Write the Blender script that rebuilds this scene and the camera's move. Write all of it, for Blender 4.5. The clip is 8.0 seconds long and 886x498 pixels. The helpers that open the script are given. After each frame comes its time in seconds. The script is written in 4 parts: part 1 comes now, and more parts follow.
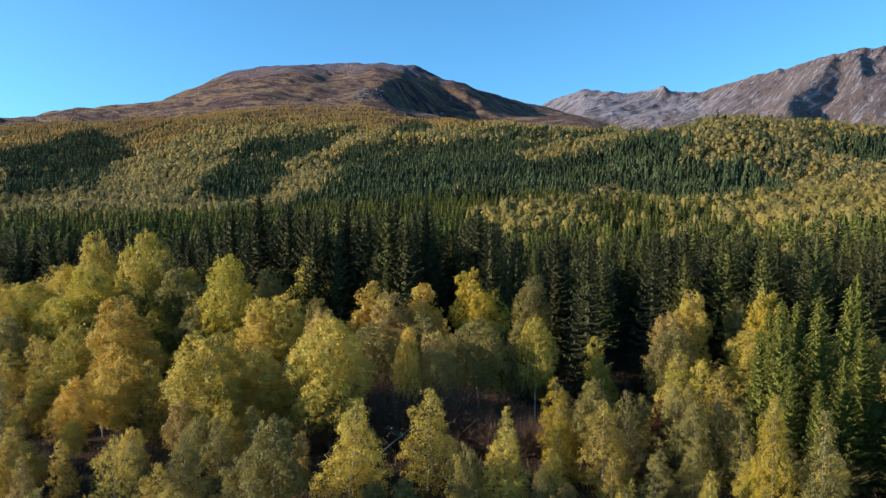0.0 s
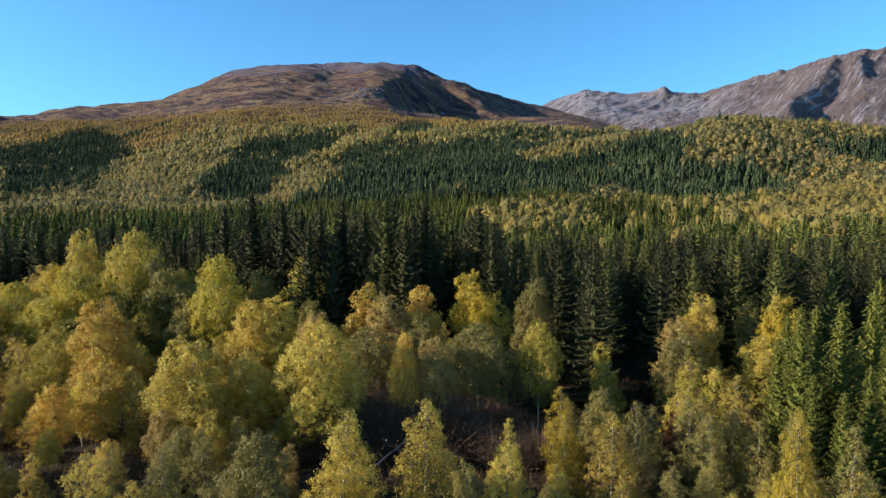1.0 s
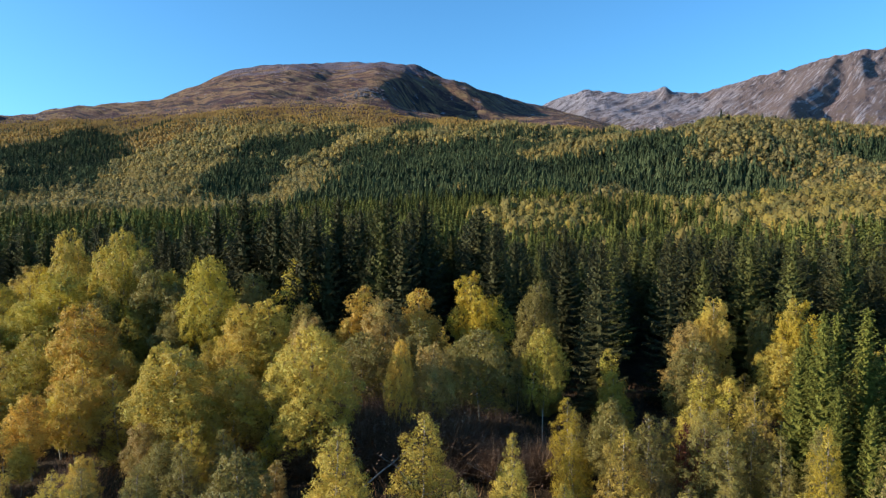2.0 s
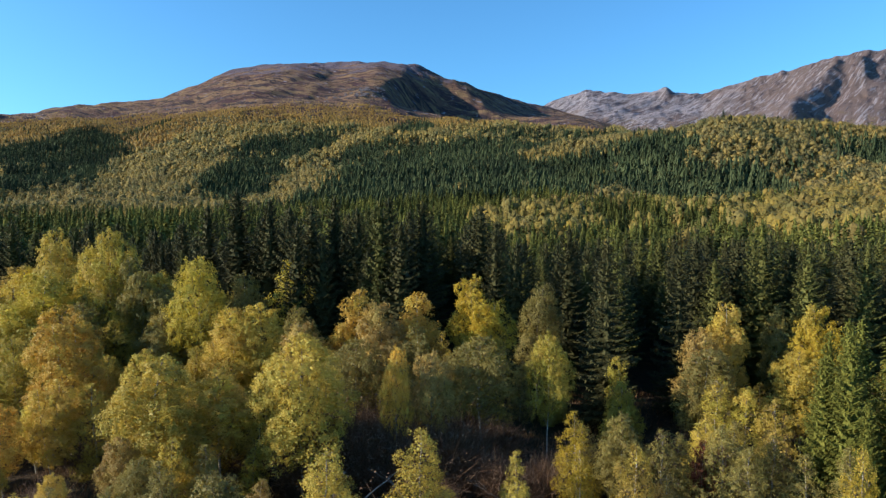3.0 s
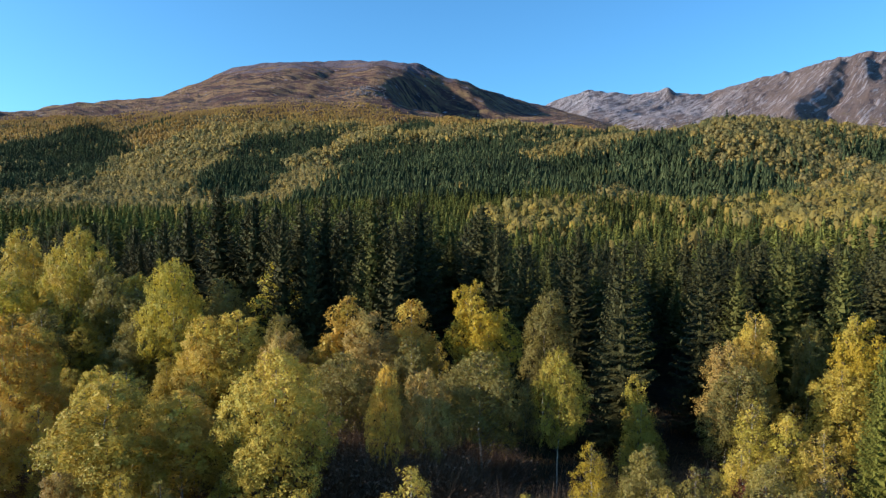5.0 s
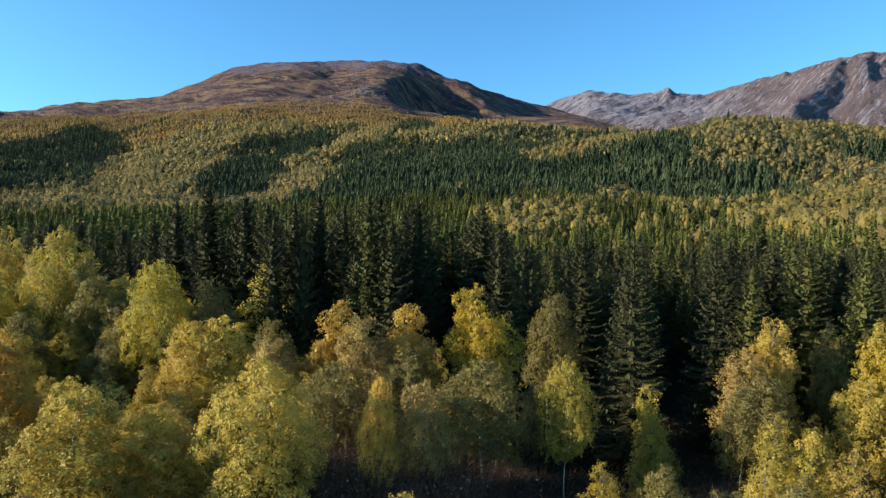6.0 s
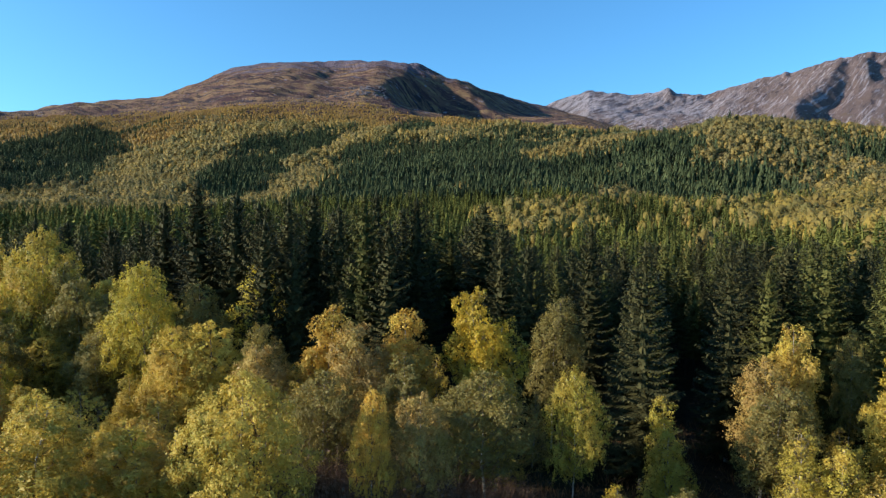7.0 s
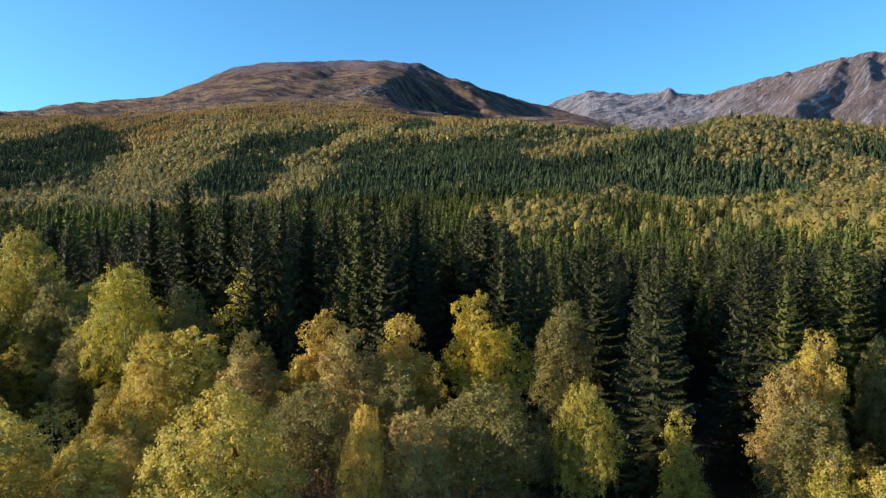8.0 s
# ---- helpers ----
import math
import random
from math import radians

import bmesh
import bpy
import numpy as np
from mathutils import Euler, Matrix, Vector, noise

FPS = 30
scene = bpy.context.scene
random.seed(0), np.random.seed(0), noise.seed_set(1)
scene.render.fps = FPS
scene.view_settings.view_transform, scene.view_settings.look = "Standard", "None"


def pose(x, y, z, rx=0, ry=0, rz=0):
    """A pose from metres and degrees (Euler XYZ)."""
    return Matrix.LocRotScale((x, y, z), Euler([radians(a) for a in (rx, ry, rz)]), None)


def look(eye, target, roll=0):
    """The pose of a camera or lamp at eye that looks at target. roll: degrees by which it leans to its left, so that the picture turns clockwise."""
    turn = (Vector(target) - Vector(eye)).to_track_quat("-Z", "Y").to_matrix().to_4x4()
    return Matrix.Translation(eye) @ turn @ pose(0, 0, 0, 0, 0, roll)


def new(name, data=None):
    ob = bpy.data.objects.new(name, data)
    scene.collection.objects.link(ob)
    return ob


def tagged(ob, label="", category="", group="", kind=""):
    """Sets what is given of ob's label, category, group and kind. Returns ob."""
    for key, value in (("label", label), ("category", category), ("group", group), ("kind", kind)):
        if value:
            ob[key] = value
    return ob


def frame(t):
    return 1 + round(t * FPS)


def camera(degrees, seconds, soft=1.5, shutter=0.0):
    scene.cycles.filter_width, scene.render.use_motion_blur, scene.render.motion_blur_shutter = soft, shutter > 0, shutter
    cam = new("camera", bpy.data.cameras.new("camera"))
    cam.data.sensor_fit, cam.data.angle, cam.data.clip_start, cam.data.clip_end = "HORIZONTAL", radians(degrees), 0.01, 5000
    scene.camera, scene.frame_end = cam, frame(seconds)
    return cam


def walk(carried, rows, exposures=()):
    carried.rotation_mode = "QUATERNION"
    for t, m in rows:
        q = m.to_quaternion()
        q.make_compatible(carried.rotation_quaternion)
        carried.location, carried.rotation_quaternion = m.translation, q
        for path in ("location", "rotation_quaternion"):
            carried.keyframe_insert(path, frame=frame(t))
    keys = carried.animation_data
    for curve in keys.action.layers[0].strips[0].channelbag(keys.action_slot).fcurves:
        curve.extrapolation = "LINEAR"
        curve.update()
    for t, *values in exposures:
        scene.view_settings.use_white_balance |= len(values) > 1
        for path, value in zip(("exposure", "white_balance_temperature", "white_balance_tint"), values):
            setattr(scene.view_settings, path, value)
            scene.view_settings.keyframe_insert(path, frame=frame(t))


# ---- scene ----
cam = camera(70.2, 8.0, soft=1.32)
PATH = [
    (0, (0.169, -0.356, 19.544), (0.164, 1.643, 19.475), -0.1),
    (0.5, (0.209, 1.185, 19.522), (0.204, 3.184, 19.453), -0.0),
    (1, (0.288, 2.676, 19.525), (0.282, 4.674, 19.456), 0.1),
    (1.5, (0.337, 4.175, 19.537), (0.331, 6.174, 19.468), 0.1),
    (3, (0.465, 8.669, 19.646), (0.457, 10.667, 19.577), 0.3),
    (3.5, (0.518, 10.161, 19.648), (0.51, 12.16, 19.579), 0.3),
    (4, (0.565, 11.648, 19.673), (0.558, 13.646, 19.604), 0.4),
    (4.5, (0.645, 13.186, 19.7), (0.636, 15.185, 19.63), 0.5),
    (6, (0.778, 17.752, 19.706), (0.768, 19.751, 19.637), 0.6),
    (6.5, (0.814, 19.278, 19.683), (0.803, 21.277, 19.615), 0.6),
    (7, (0.856, 20.848, 19.668), (0.845, 22.847, 19.6), 0.6),
    (7.5, (0.906, 22.406, 19.657), (0.894, 24.404, 19.589), 0.6),
    (8, (0.97, 23.984, 19.636), (0.957, 25.983, 19.568), 0.6),
]
walk(cam, [(t, look(eye, target, roll)) for t, eye, target, roll in PATH])

# ---- daylight: low autumn sun from the side, clear sky ----
SUN_TURN, SUN_RISE = radians(99), radians(18.5)          # turn: from straight ahead to the left
TO_SUN = Vector((-math.sin(SUN_TURN) * math.cos(SUN_RISE), math.cos(SUN_TURN) * math.cos(SUN_RISE), math.sin(SUN_RISE)))
world = bpy.data.worlds.new("world")
scene.world = world
world.use_nodes = True
sky = world.node_tree.nodes.new("ShaderNodeTexSky")
sky.sky_type, sky.sun_disc = "NISHITA", False
sky.sun_elevation, sky.sun_rotation = SUN_RISE, -SUN_TURN
sky.air_density, sky.dust_density, sky.ozone_density = 1.0, 0.9, 4.0
background = world.node_tree.nodes["Background"]
deep_blue = world.node_tree.nodes.new("ShaderNodeMix")
deep_blue.data_type, deep_blue.blend_type = "RGBA", "MULTIPLY"
deep_blue.inputs[0].default_value, deep_blue.inputs[7].default_value = 1.0, (0.55, 0.985, 1.16, 1)
world.node_tree.links.new(sky.outputs[0], deep_blue.inputs[6])
world.node_tree.links.new(deep_blue.outputs[2], background.inputs[0])
background.inputs[1].default_value = 0.124
sun = new("sun", bpy.data.lights.new("sun", "SUN"))
sun.data.energy, sun.data.angle, sun.data.color = 5.0, radians(0.5), (1.0, 0.90, 0.74)
sun.matrix_world = look((0, 0, 300), Vector((0, 0, 300)) - TO_SUN)
scene.view_settings.exposure = 0.91

# ---- the lie of the land ----
ORIGIN = (0.5, 11.6)                      # below the camera halfway along its path; bearings are taken from here
_rng = np.random.default_rng(7)
_LATTICE = _rng.random((128, 128))


def lattice_noise(x, y, size):
    """Smooth noise of -1 to 1 with bumps of about that size in metres."""
    u, v = np.asarray(x, float) / size + 31.7, np.asarray(y, float) / size + 17.3
    i, j = np.floor(u).astype(int), np.floor(v).astype(int)
    a, b = u - i, v - j
    a, b = a * a * (3 - 2 * a), b * b * (3 - 2 * b)
    g = lambda p, q: _LATTICE[p % 128, q % 128]
    low = g(i, j) * (1 - a) + g(i + 1, j) * a
    high = g(i, j + 1) * (1 - a) + g(i + 1, j + 1) * a
    return (low * (1 - b) + high * b) * 2 - 1


def smooth(a, b, v):
    k = np.clip((np.asarray(v, float) - a) / (b - a), 0, 1)
    return k * k * (3 - 2 * k)


SLOPES = []


def slope(bearing, *knots):
    """Ground heights at distances ahead, along one bearing (metres sideways per metre ahead)."""
    SLOPES.append((bearing, ((110, 0),) + knots))


# heights are fitted so that the skylines sit right in the camera's view
slope(-0.792, (350, 10), (620, 38), (800, 75), (1000, 126), (1200, 177), (1500, 257), (2000, 235))
slope(-0.703, (350, 11), (620, 37), (800, 70), (1000, 125), (1200, 182), (1500, 275), (2000, 278))
slope(-0.613, (350, 11), (750, 52), (1000, 123), (1150, 168), (1400, 255), (1740, 340), (2200, 311))
slope(-0.519, (350, 12), (750, 47), (1000, 123), (1150, 169), (1400, 249), (1740, 355), (2200, 318))
slope(-0.465, (350, 12), (750, 54), (1000, 130), (1150, 178), (1400, 254), (1740, 364), (2200, 349))
slope(-0.425, (350, 12), (600, 36), (840, 84), (1000, 136), (1240, 218), (1900, 427), (2300, 401))
slope(-0.380, (350, 12), (600, 37), (840, 89), (1000, 142), (1240, 227), (1900, 450), (2300, 422))
slope(-0.326, (350, 12), (600, 38), (840, 95), (1000, 150), (1240, 239), (1900, 493), (2300, 465))
slope(-0.255, (350, 12), (600, 41), (840, 95), (1000, 154), (1240, 240), (1900, 508), (2300, 488))
slope(-0.165, (350, 13), (600, 45), (840, 96), (960, 145), (1200, 228), (1500, 322), (1940, 519), (2400, 483))
slope(-0.115, (200, 4), (350, 14), (600, 47), (850, 108), (960, 150), (1200, 224), (1450, 321), (1600, 389), (1850, 501), (2300, 469))
slope(-0.084, (200, 4), (350, 14), (600, 49), (850, 111), (960, 153), (1200, 222), (1450, 312), (1600, 379), (1840, 490), (2300, 458))
slope(-0.035, (200, 3), (350, 14), (600, 52), (850, 118), (960, 158), (1150, 212), (1400, 262), (1560, 308), (1700, 385), (1840, 501), (2300, 439))
slope(-0.008, (200, 3), (350, 15), (600, 54), (850, 120), (960, 159), (1150, 210), (1400, 259), (1560, 303), (1700, 366), (1840, 441), (2300, 385))
slope(0.028, (250, 6), (345, 16), (500, 42), (710, 84), (850, 122), (1000, 170), (1150, 207), (1400, 243), (1600, 300), (1840, 448), (2300, 380))
slope(0.059, (250, 6), (345, 17), (500, 43), (710, 85), (850, 124), (1000, 172), (1150, 207), (1350, 226), (1550, 272), (1800, 380), (1950, 460), (2400, 340))
slope(0.100, (250, 6), (345, 19), (500, 46), (710, 87), (850, 128), (1000, 176), (1150, 212), (1350, 223), (1550, 262), (1800, 338), (2050, 460), (2500, 340))
slope(0.140, (250, 6), (345, 20), (500, 48), (710, 88), (850, 127), (1000, 168), (1300, 217), (1500, 255), (1800, 325), (2150, 437), (2600, 350))
slope(0.194, (250, 6), (345, 19), (500, 46), (710, 94), (850, 132), (1000, 168), (1200, 203), (1350, 238), (1500, 268), (1800, 325), (2200, 414), (2700, 330))
slope(0.247, (250, 5), (350, 18), (490, 41), (650, 84), (800, 122), (950, 156), (1150, 196), (1350, 232), (1600, 275), (1900, 325), (2200, 382), (2700, 300))
slope(0.292, (250, 5), (350, 18), (490, 40), (650, 92), (800, 130), (1000, 162), (1200, 195), (1500, 238), (1900, 300), (2200, 368), (2700, 280))
slope(0.355, (250, 4), (400, 24), (480, 35), (560, 68), (660, 115), (780, 128), (1100, 109), (2000, 62))
slope(0.418, (250, 4), (400, 22), (480, 35), (560, 76), (660, 134), (780, 131), (1100, 83), (2000, 63))
slope(0.489, (250, 5), (400, 25), (480, 37), (560, 74), (660, 128), (780, 130), (1100, 83), (2000, 61))
slope(0.624, (250, 7), (340, 22), (450, 35), (540, 55), (620, 91), (710, 125), (850, 113), (1200, 58), (2000, 48))
slope(0.696, (250, 8), (340, 24), (450, 37), (540, 58), (620, 89), (710, 125), (850, 113), (1200, 63), (2000, 53))
slope(0.792, (250, 9), (340, 26), (450, 39), (600, 73), (710, 115), (850, 104), (1200, 59), (2000, 49))
_AHEAD = np.arange(0, 5000, 10.0)
_BEARINGS = np.linspace(-0.83, 0.83, 167)


def _slope_table():
    rows = []
    for _, knots in SLOPES:
        d, z = zip(*knots)
        rows.append(np.interp(_AHEAD, (0,) + d, (0,) + z))
    rows = np.array(rows)
    known = [b for b, _ in SLOPES]
    table = np.array([np.interp(_BEARINGS, known, rows[:, k]) for k in range(len(_AHEAD))])   # ahead, bearing
    k = np.exp(-0.5 * (np.arange(-9, 10) / 1.6) ** 2)
    k /= k.sum()
    padded = np.pad(table, ((0, 0), (9, 9)), mode="edge")
    table = sum(w * padded[:, n:n + table.shape[1]] for n, w in enumerate(k))
    k = np.exp(-0.5 * (np.arange(-6, 7) / 2.6) ** 2)
    k /= k.sum()
    padded = np.pad(table, ((6, 6), (0, 0)), mode="edge")
    return sum(w * padded[n:n + table.shape[0]] for n, w in enumerate(k))


_TABLE = _slope_table()


def land(x, y):
    """Ground height at a place."""
    dx, dy = np.asarray(x, float) - ORIGIN[0], np.asarray(y, float) - ORIGIN[1]
    turn, far = np.arctan2(dx, dy), np.hypot(dx, dy)
    held = np.clip(turn, -0.69, 0.69)
    s, d = np.tan(held), far * np.cos(held)
    u, v = np.clip(d / 10, 0, len(_AHEAD) - 2.001), np.clip((s + 0.83) / 0.01, 0, len(_BEARINGS) - 1.001)
    i, j = u.astype(int), v.astype(int)
    a, b = u - i, v - j
    z = (_TABLE[i, j] * (1 - a) + _TABLE[i + 1, j] * a) * (1 - b) + (_TABLE[i, j + 1] * (1 - a) + _TABLE[i + 1, j + 1] * a) * b
    z = z * (1 - smooth(1.0, 1.9, np.abs(turn)))
    fell = smooth(1050, 1350, d) * (1 - smooth(0.2, 0.35, s))
    z = z + 0.35 * lattice_noise(x, y, 9) + 0.5 * lattice_noise(x, y, 31) * smooth(30, 120, d)
    calm = 1 - 0.65 * smooth(820, 960, d) * smooth(0.07, 0.15, s)
    z = z + calm * smooth(300, 700, d) * (8.5 * lattice_noise(x, y, 115) + 4.2 * lattice_noise(x, y, 47))
    # a steep hollow in the flank of the fell, turned away from the sun
    off = s - np.interp(d, [1430, 1560, 1700, 1840], [-0.135, -0.105, -0.070, -0.036]) + 0.007 * lattice_noise(x, y, 75) + 0.004 * lattice_noise(x, y, 33)
    z = z - (62 + 9 * lattice_noise(x, y, 60)) * smooth(-0.008, 0.075, off) * (1 - smooth(0.085, 0.20, off + 0.006 * lattice_noise(x, y, 60))) * smooth(1400, 1560, d) * (1 - smooth(1610, 1810, d + 1200 * np.clip(s, 0, 0.3)))
    crag = 1 - np.abs(lattice_noise(x, y, 170))
    z = z + fell * (5 * lattice_noise(x, y, 190) + 9 * (crag - 0.6) + 4.0 * (1 - np.abs(lattice_noise(x, y, 62))) + 3.2 * (1 - np.abs(lattice_noise(x, y, 35))) + 2.0 * lattice_noise(x, y, 19))
    return z

# ---- materials ----
def node_material(name):
    m = bpy.data.materials.new(name)
    m.use_nodes = True
    nt = m.node_tree
    nt.nodes.clear()
    return m, nt.nodes, nt.links


def ramp_node(nodes, stops):
    r = nodes.new("ShaderNodeValToRGB")
    while len(r.color_ramp.elements) < len(stops):
        r.color_ramp.elements.new(0.5)
    for e, (at, c) in zip(r.color_ramp.elements, stops):
        e.position, e.color = at, (*c, 1)
    return r


def noise_node(nodes, links, coords, scale, detail=3.0, rough=0.6, stretch=None):
    n = nodes.new("ShaderNodeTexNoise")
    n.inputs["Scale"].default_value, n.inputs["Detail"].default_value, n.inputs["Roughness"].default_value = scale, detail, rough
    if stretch:
        mp = nodes.new("ShaderNodeMapping")
        mp.vector_type = "TEXTURE"
        mp.inputs["Scale"].default_value = [1 / k for k in stretch[:3]]
        mp.inputs["Rotation"].default_value = stretch[3:]
        links.new(coords, mp.inputs[0])
        coords = mp.outputs[0]
    links.new(coords, n.inputs["Vector"])
    return n


def mixed(nodes, links, a, b, factor, blend="MIX"):
    m = nodes.new("ShaderNodeMix")
    m.data_type, m.blend_type = "RGBA", blend
    for value, socket in ((factor, m.inputs[0]), (a, m.inputs[6]), (b, m.inputs[7])):
        if isinstance(value, (int, float)):
            socket.default_value = value
        elif isinstance(value, tuple):
            socket.default_value = (*value, 1)
        else:
            links.new(value, socket)
    return m.outputs[2]


def spread_node(nodes, links, value, low, high):
    r = nodes.new("ShaderNodeMapRange")
    r.inputs["From Min"].default_value, r.inputs["From Max"].default_value = low, high
    links.new(value, r.inputs["Value"])
    return r.outputs[0]


def leaf_material(name, shades, patch=None, lucence=0.35, patch_size=0.5, by_tree=False, stand_tint=None, rough=0.6, shine=0.25, bumps=None, vary=0.2):
    """Foliage: shades vary leaf by leaf, patch is a second colour in drifts over the crown."""
    m, nodes, links = node_material(name)
    geo, info, tex = nodes.new("ShaderNodeNewGeometry"), nodes.new("ShaderNodeObjectInfo"), nodes.new("ShaderNodeTexCoord")
    n = len(shades)
    ramp = ramp_node(nodes, [((k + 0.5) / n, c) for k, c in enumerate(shades)])
    if by_tree:
        tone = nodes.new("ShaderNodeAttribute")      # one tone for each tree of the wood
        tone.attribute_name = "tree_tone"
        blendv = nodes.new("ShaderNodeMix")
        blendv.inputs[0].default_value = 0.10
        links.new(tone.outputs["Fac"], blendv.inputs[2])
        links.new(geo.outputs["Random Per Island"], blendv.inputs[3])
        links.new(blendv.outputs[0], ramp.inputs[0])
    else:
        links.new(geo.outputs["Random Per Island"], ramp.inputs[0])
    colour = ramp.outputs[0]
    if patch:
        drift = noise_node(nodes, links, tex.outputs["Object"], patch_size, 2.0)
        colour = mixed(nodes, links, colour, patch, spread_node(nodes, links, drift.outputs[0], 0.46, 0.66))
    if stand_tint:
        for tint, size, low, high in stand_tint:
            drift = noise_node(nodes, links, tex.outputs["Object"], size, 3.0)
            colour = mixed(nodes, links, colour, tint, spread_node(nodes, links, drift.outputs[0], low, high))
    hsv = nodes.new("ShaderNodeHueSaturation")
    bright = nodes.new("ShaderNodeMapRange")
    bright.inputs["To Min"].default_value, bright.inputs["To Max"].default_value = 1 - vary, 1 + vary
    links.new(info.outputs["Random"], bright.inputs["Value"])
    links.new(bright.outputs[0], hsv.inputs["Value"])
    links.new(colour, hsv.inputs["Color"])
    bsdf, lucid, both, out = (nodes.new(k) for k in ("ShaderNodeBsdfPrincipled", "ShaderNodeBsdfTranslucent", "ShaderNodeMixShader", "ShaderNodeOutputMaterial"))
    bsdf.inputs["Roughness"].default_value = rough
    bsdf.inputs["Specular IOR Level"].default_value = shine
    if bumps:
        grain, relief = noise_node(nodes, links, tex.outputs["Object"], bumps[0], 2.0), nodes.new("ShaderNodeBump")
        relief.inputs["Distance"].default_value = bumps[1]
        links.new(grain.outputs[0], relief.inputs["Height"])
        links.new(relief.outputs[0], bsdf.inputs["Normal"])
    both.inputs[0].default_value = lucence
    links.new(hsv.outputs[0], bsdf.inputs["Base Color"])
    links.new(hsv.outputs[0], lucid.inputs[0])
    links.new(bsdf.outputs[0], both.inputs[1])
    links.new(lucid.outputs[0], both.inputs[2])
    links.new(both.outputs[0], out.inputs[0])
    return m


def ground_material(name, base, layers, bump=(0.4, 1.0), rough=0.95):
    """Ground of several covers: each layer is (colour, noise size, low, high, stretch or None, range of heights or None, with 0 as a third value for one across)."""
    m, nodes, links = node_material(name)
    tex = nodes.new("ShaderNodeTexCoord")
    colour = base
    geo = nodes.new("ShaderNodeNewGeometry")
    apart = nodes.new("ShaderNodeSeparateXYZ")
    links.new(geo.outputs["Position"], apart.inputs[0])
    for tint, size, low, high, stretch, heights in layers:
        drift = noise_node(nodes, links, tex.outputs["Object"], size, 6.0, 0.65, stretch)
        amount = drift.outputs[0]
        if heights:
            lift = nodes.new("ShaderNodeMapRange")
            lift.inputs["From Min"].default_value, lift.inputs["From Max"].default_value = heights[:2]
            lift.inputs["To Min"].default_value, lift.inputs["To Max"].default_value = -0.3, 0.3
            links.new(apart.outputs[heights[2] if len(heights) > 2 else 2], lift.inputs["Value"])
            add = nodes.new("ShaderNodeMath")
            links.new(amount, add.inputs[0])
            links.new(lift.outputs[0], add.inputs[1])
            amount = add.outputs[0]
        colour = mixed(nodes, links, colour, tint, spread_node(nodes, links, amount, low, high))
    bsdf, out, bumps = (nodes.new(k) for k in ("ShaderNodeBsdfPrincipled", "ShaderNodeOutputMaterial", "ShaderNodeBump"))
    fine = noise_node(nodes, links, tex.outputs["Object"], bump[0], 8.0, 0.7)
    bumps.inputs["Distance"].default_value = bump[1]
    links.new(fine.outputs[0], bumps.inputs["Height"])
    links.new(bumps.outputs[0], bsdf.inputs["Normal"])
    if isinstance(colour, tuple):
        bsdf.inputs["Base Color"].default_value = (*colour, 1)
    else:
        links.new(colour, bsdf.inputs["Base Color"])
    bsdf.inputs["Roughness"].default_value = rough
    bsdf.inputs["Specular IOR Level"].default_value = 0.15
    links.new(bsdf.outputs[0], out.inputs[0])
    return m


BARK_BIRCH = ground_material("birch_bark", (0.46, 0.42, 0.34), [((0.10, 0.085, 0.07), 3.0, 0.46, 0.58, (1, 1, 4, 0, 0, 0), None), ((0.22, 0.18, 0.14), 0.8, 0.45, 0.7, None, None)], bump=(12, 0.02))
BARK_TWIG = ground_material("birch_twig_bark", (0.13, 0.095, 0.07), [((0.24, 0.20, 0.16), 1.5, 0.5, 0.68, None, None)], bump=(12, 0.01))
BARK_SPRUCE = ground_material("spruce_bark", (0.07, 0.055, 0.045), [((0.15, 0.135, 0.12), 1.2, 0.5, 0.7, (1, 1, 0.3, 0, 0, 0), None)], bump=(9, 0.03))
BARK_PALE = ground_material("pale_spruce_bark", (0.24, 0.22, 0.19), [((0.09, 0.075, 0.06), 1.5, 0.48, 0.66, (1, 1, 0.5, 0, 0, 0), None)], bump=(9, 0.03))
DEAD_WOOD = ground_material("weathered_wood", (0.30, 0.275, 0.245), [((0.2, 0.17, 0.15), 2.0, 0.45, 0.65, None, None)], bump=(10, 0.02))

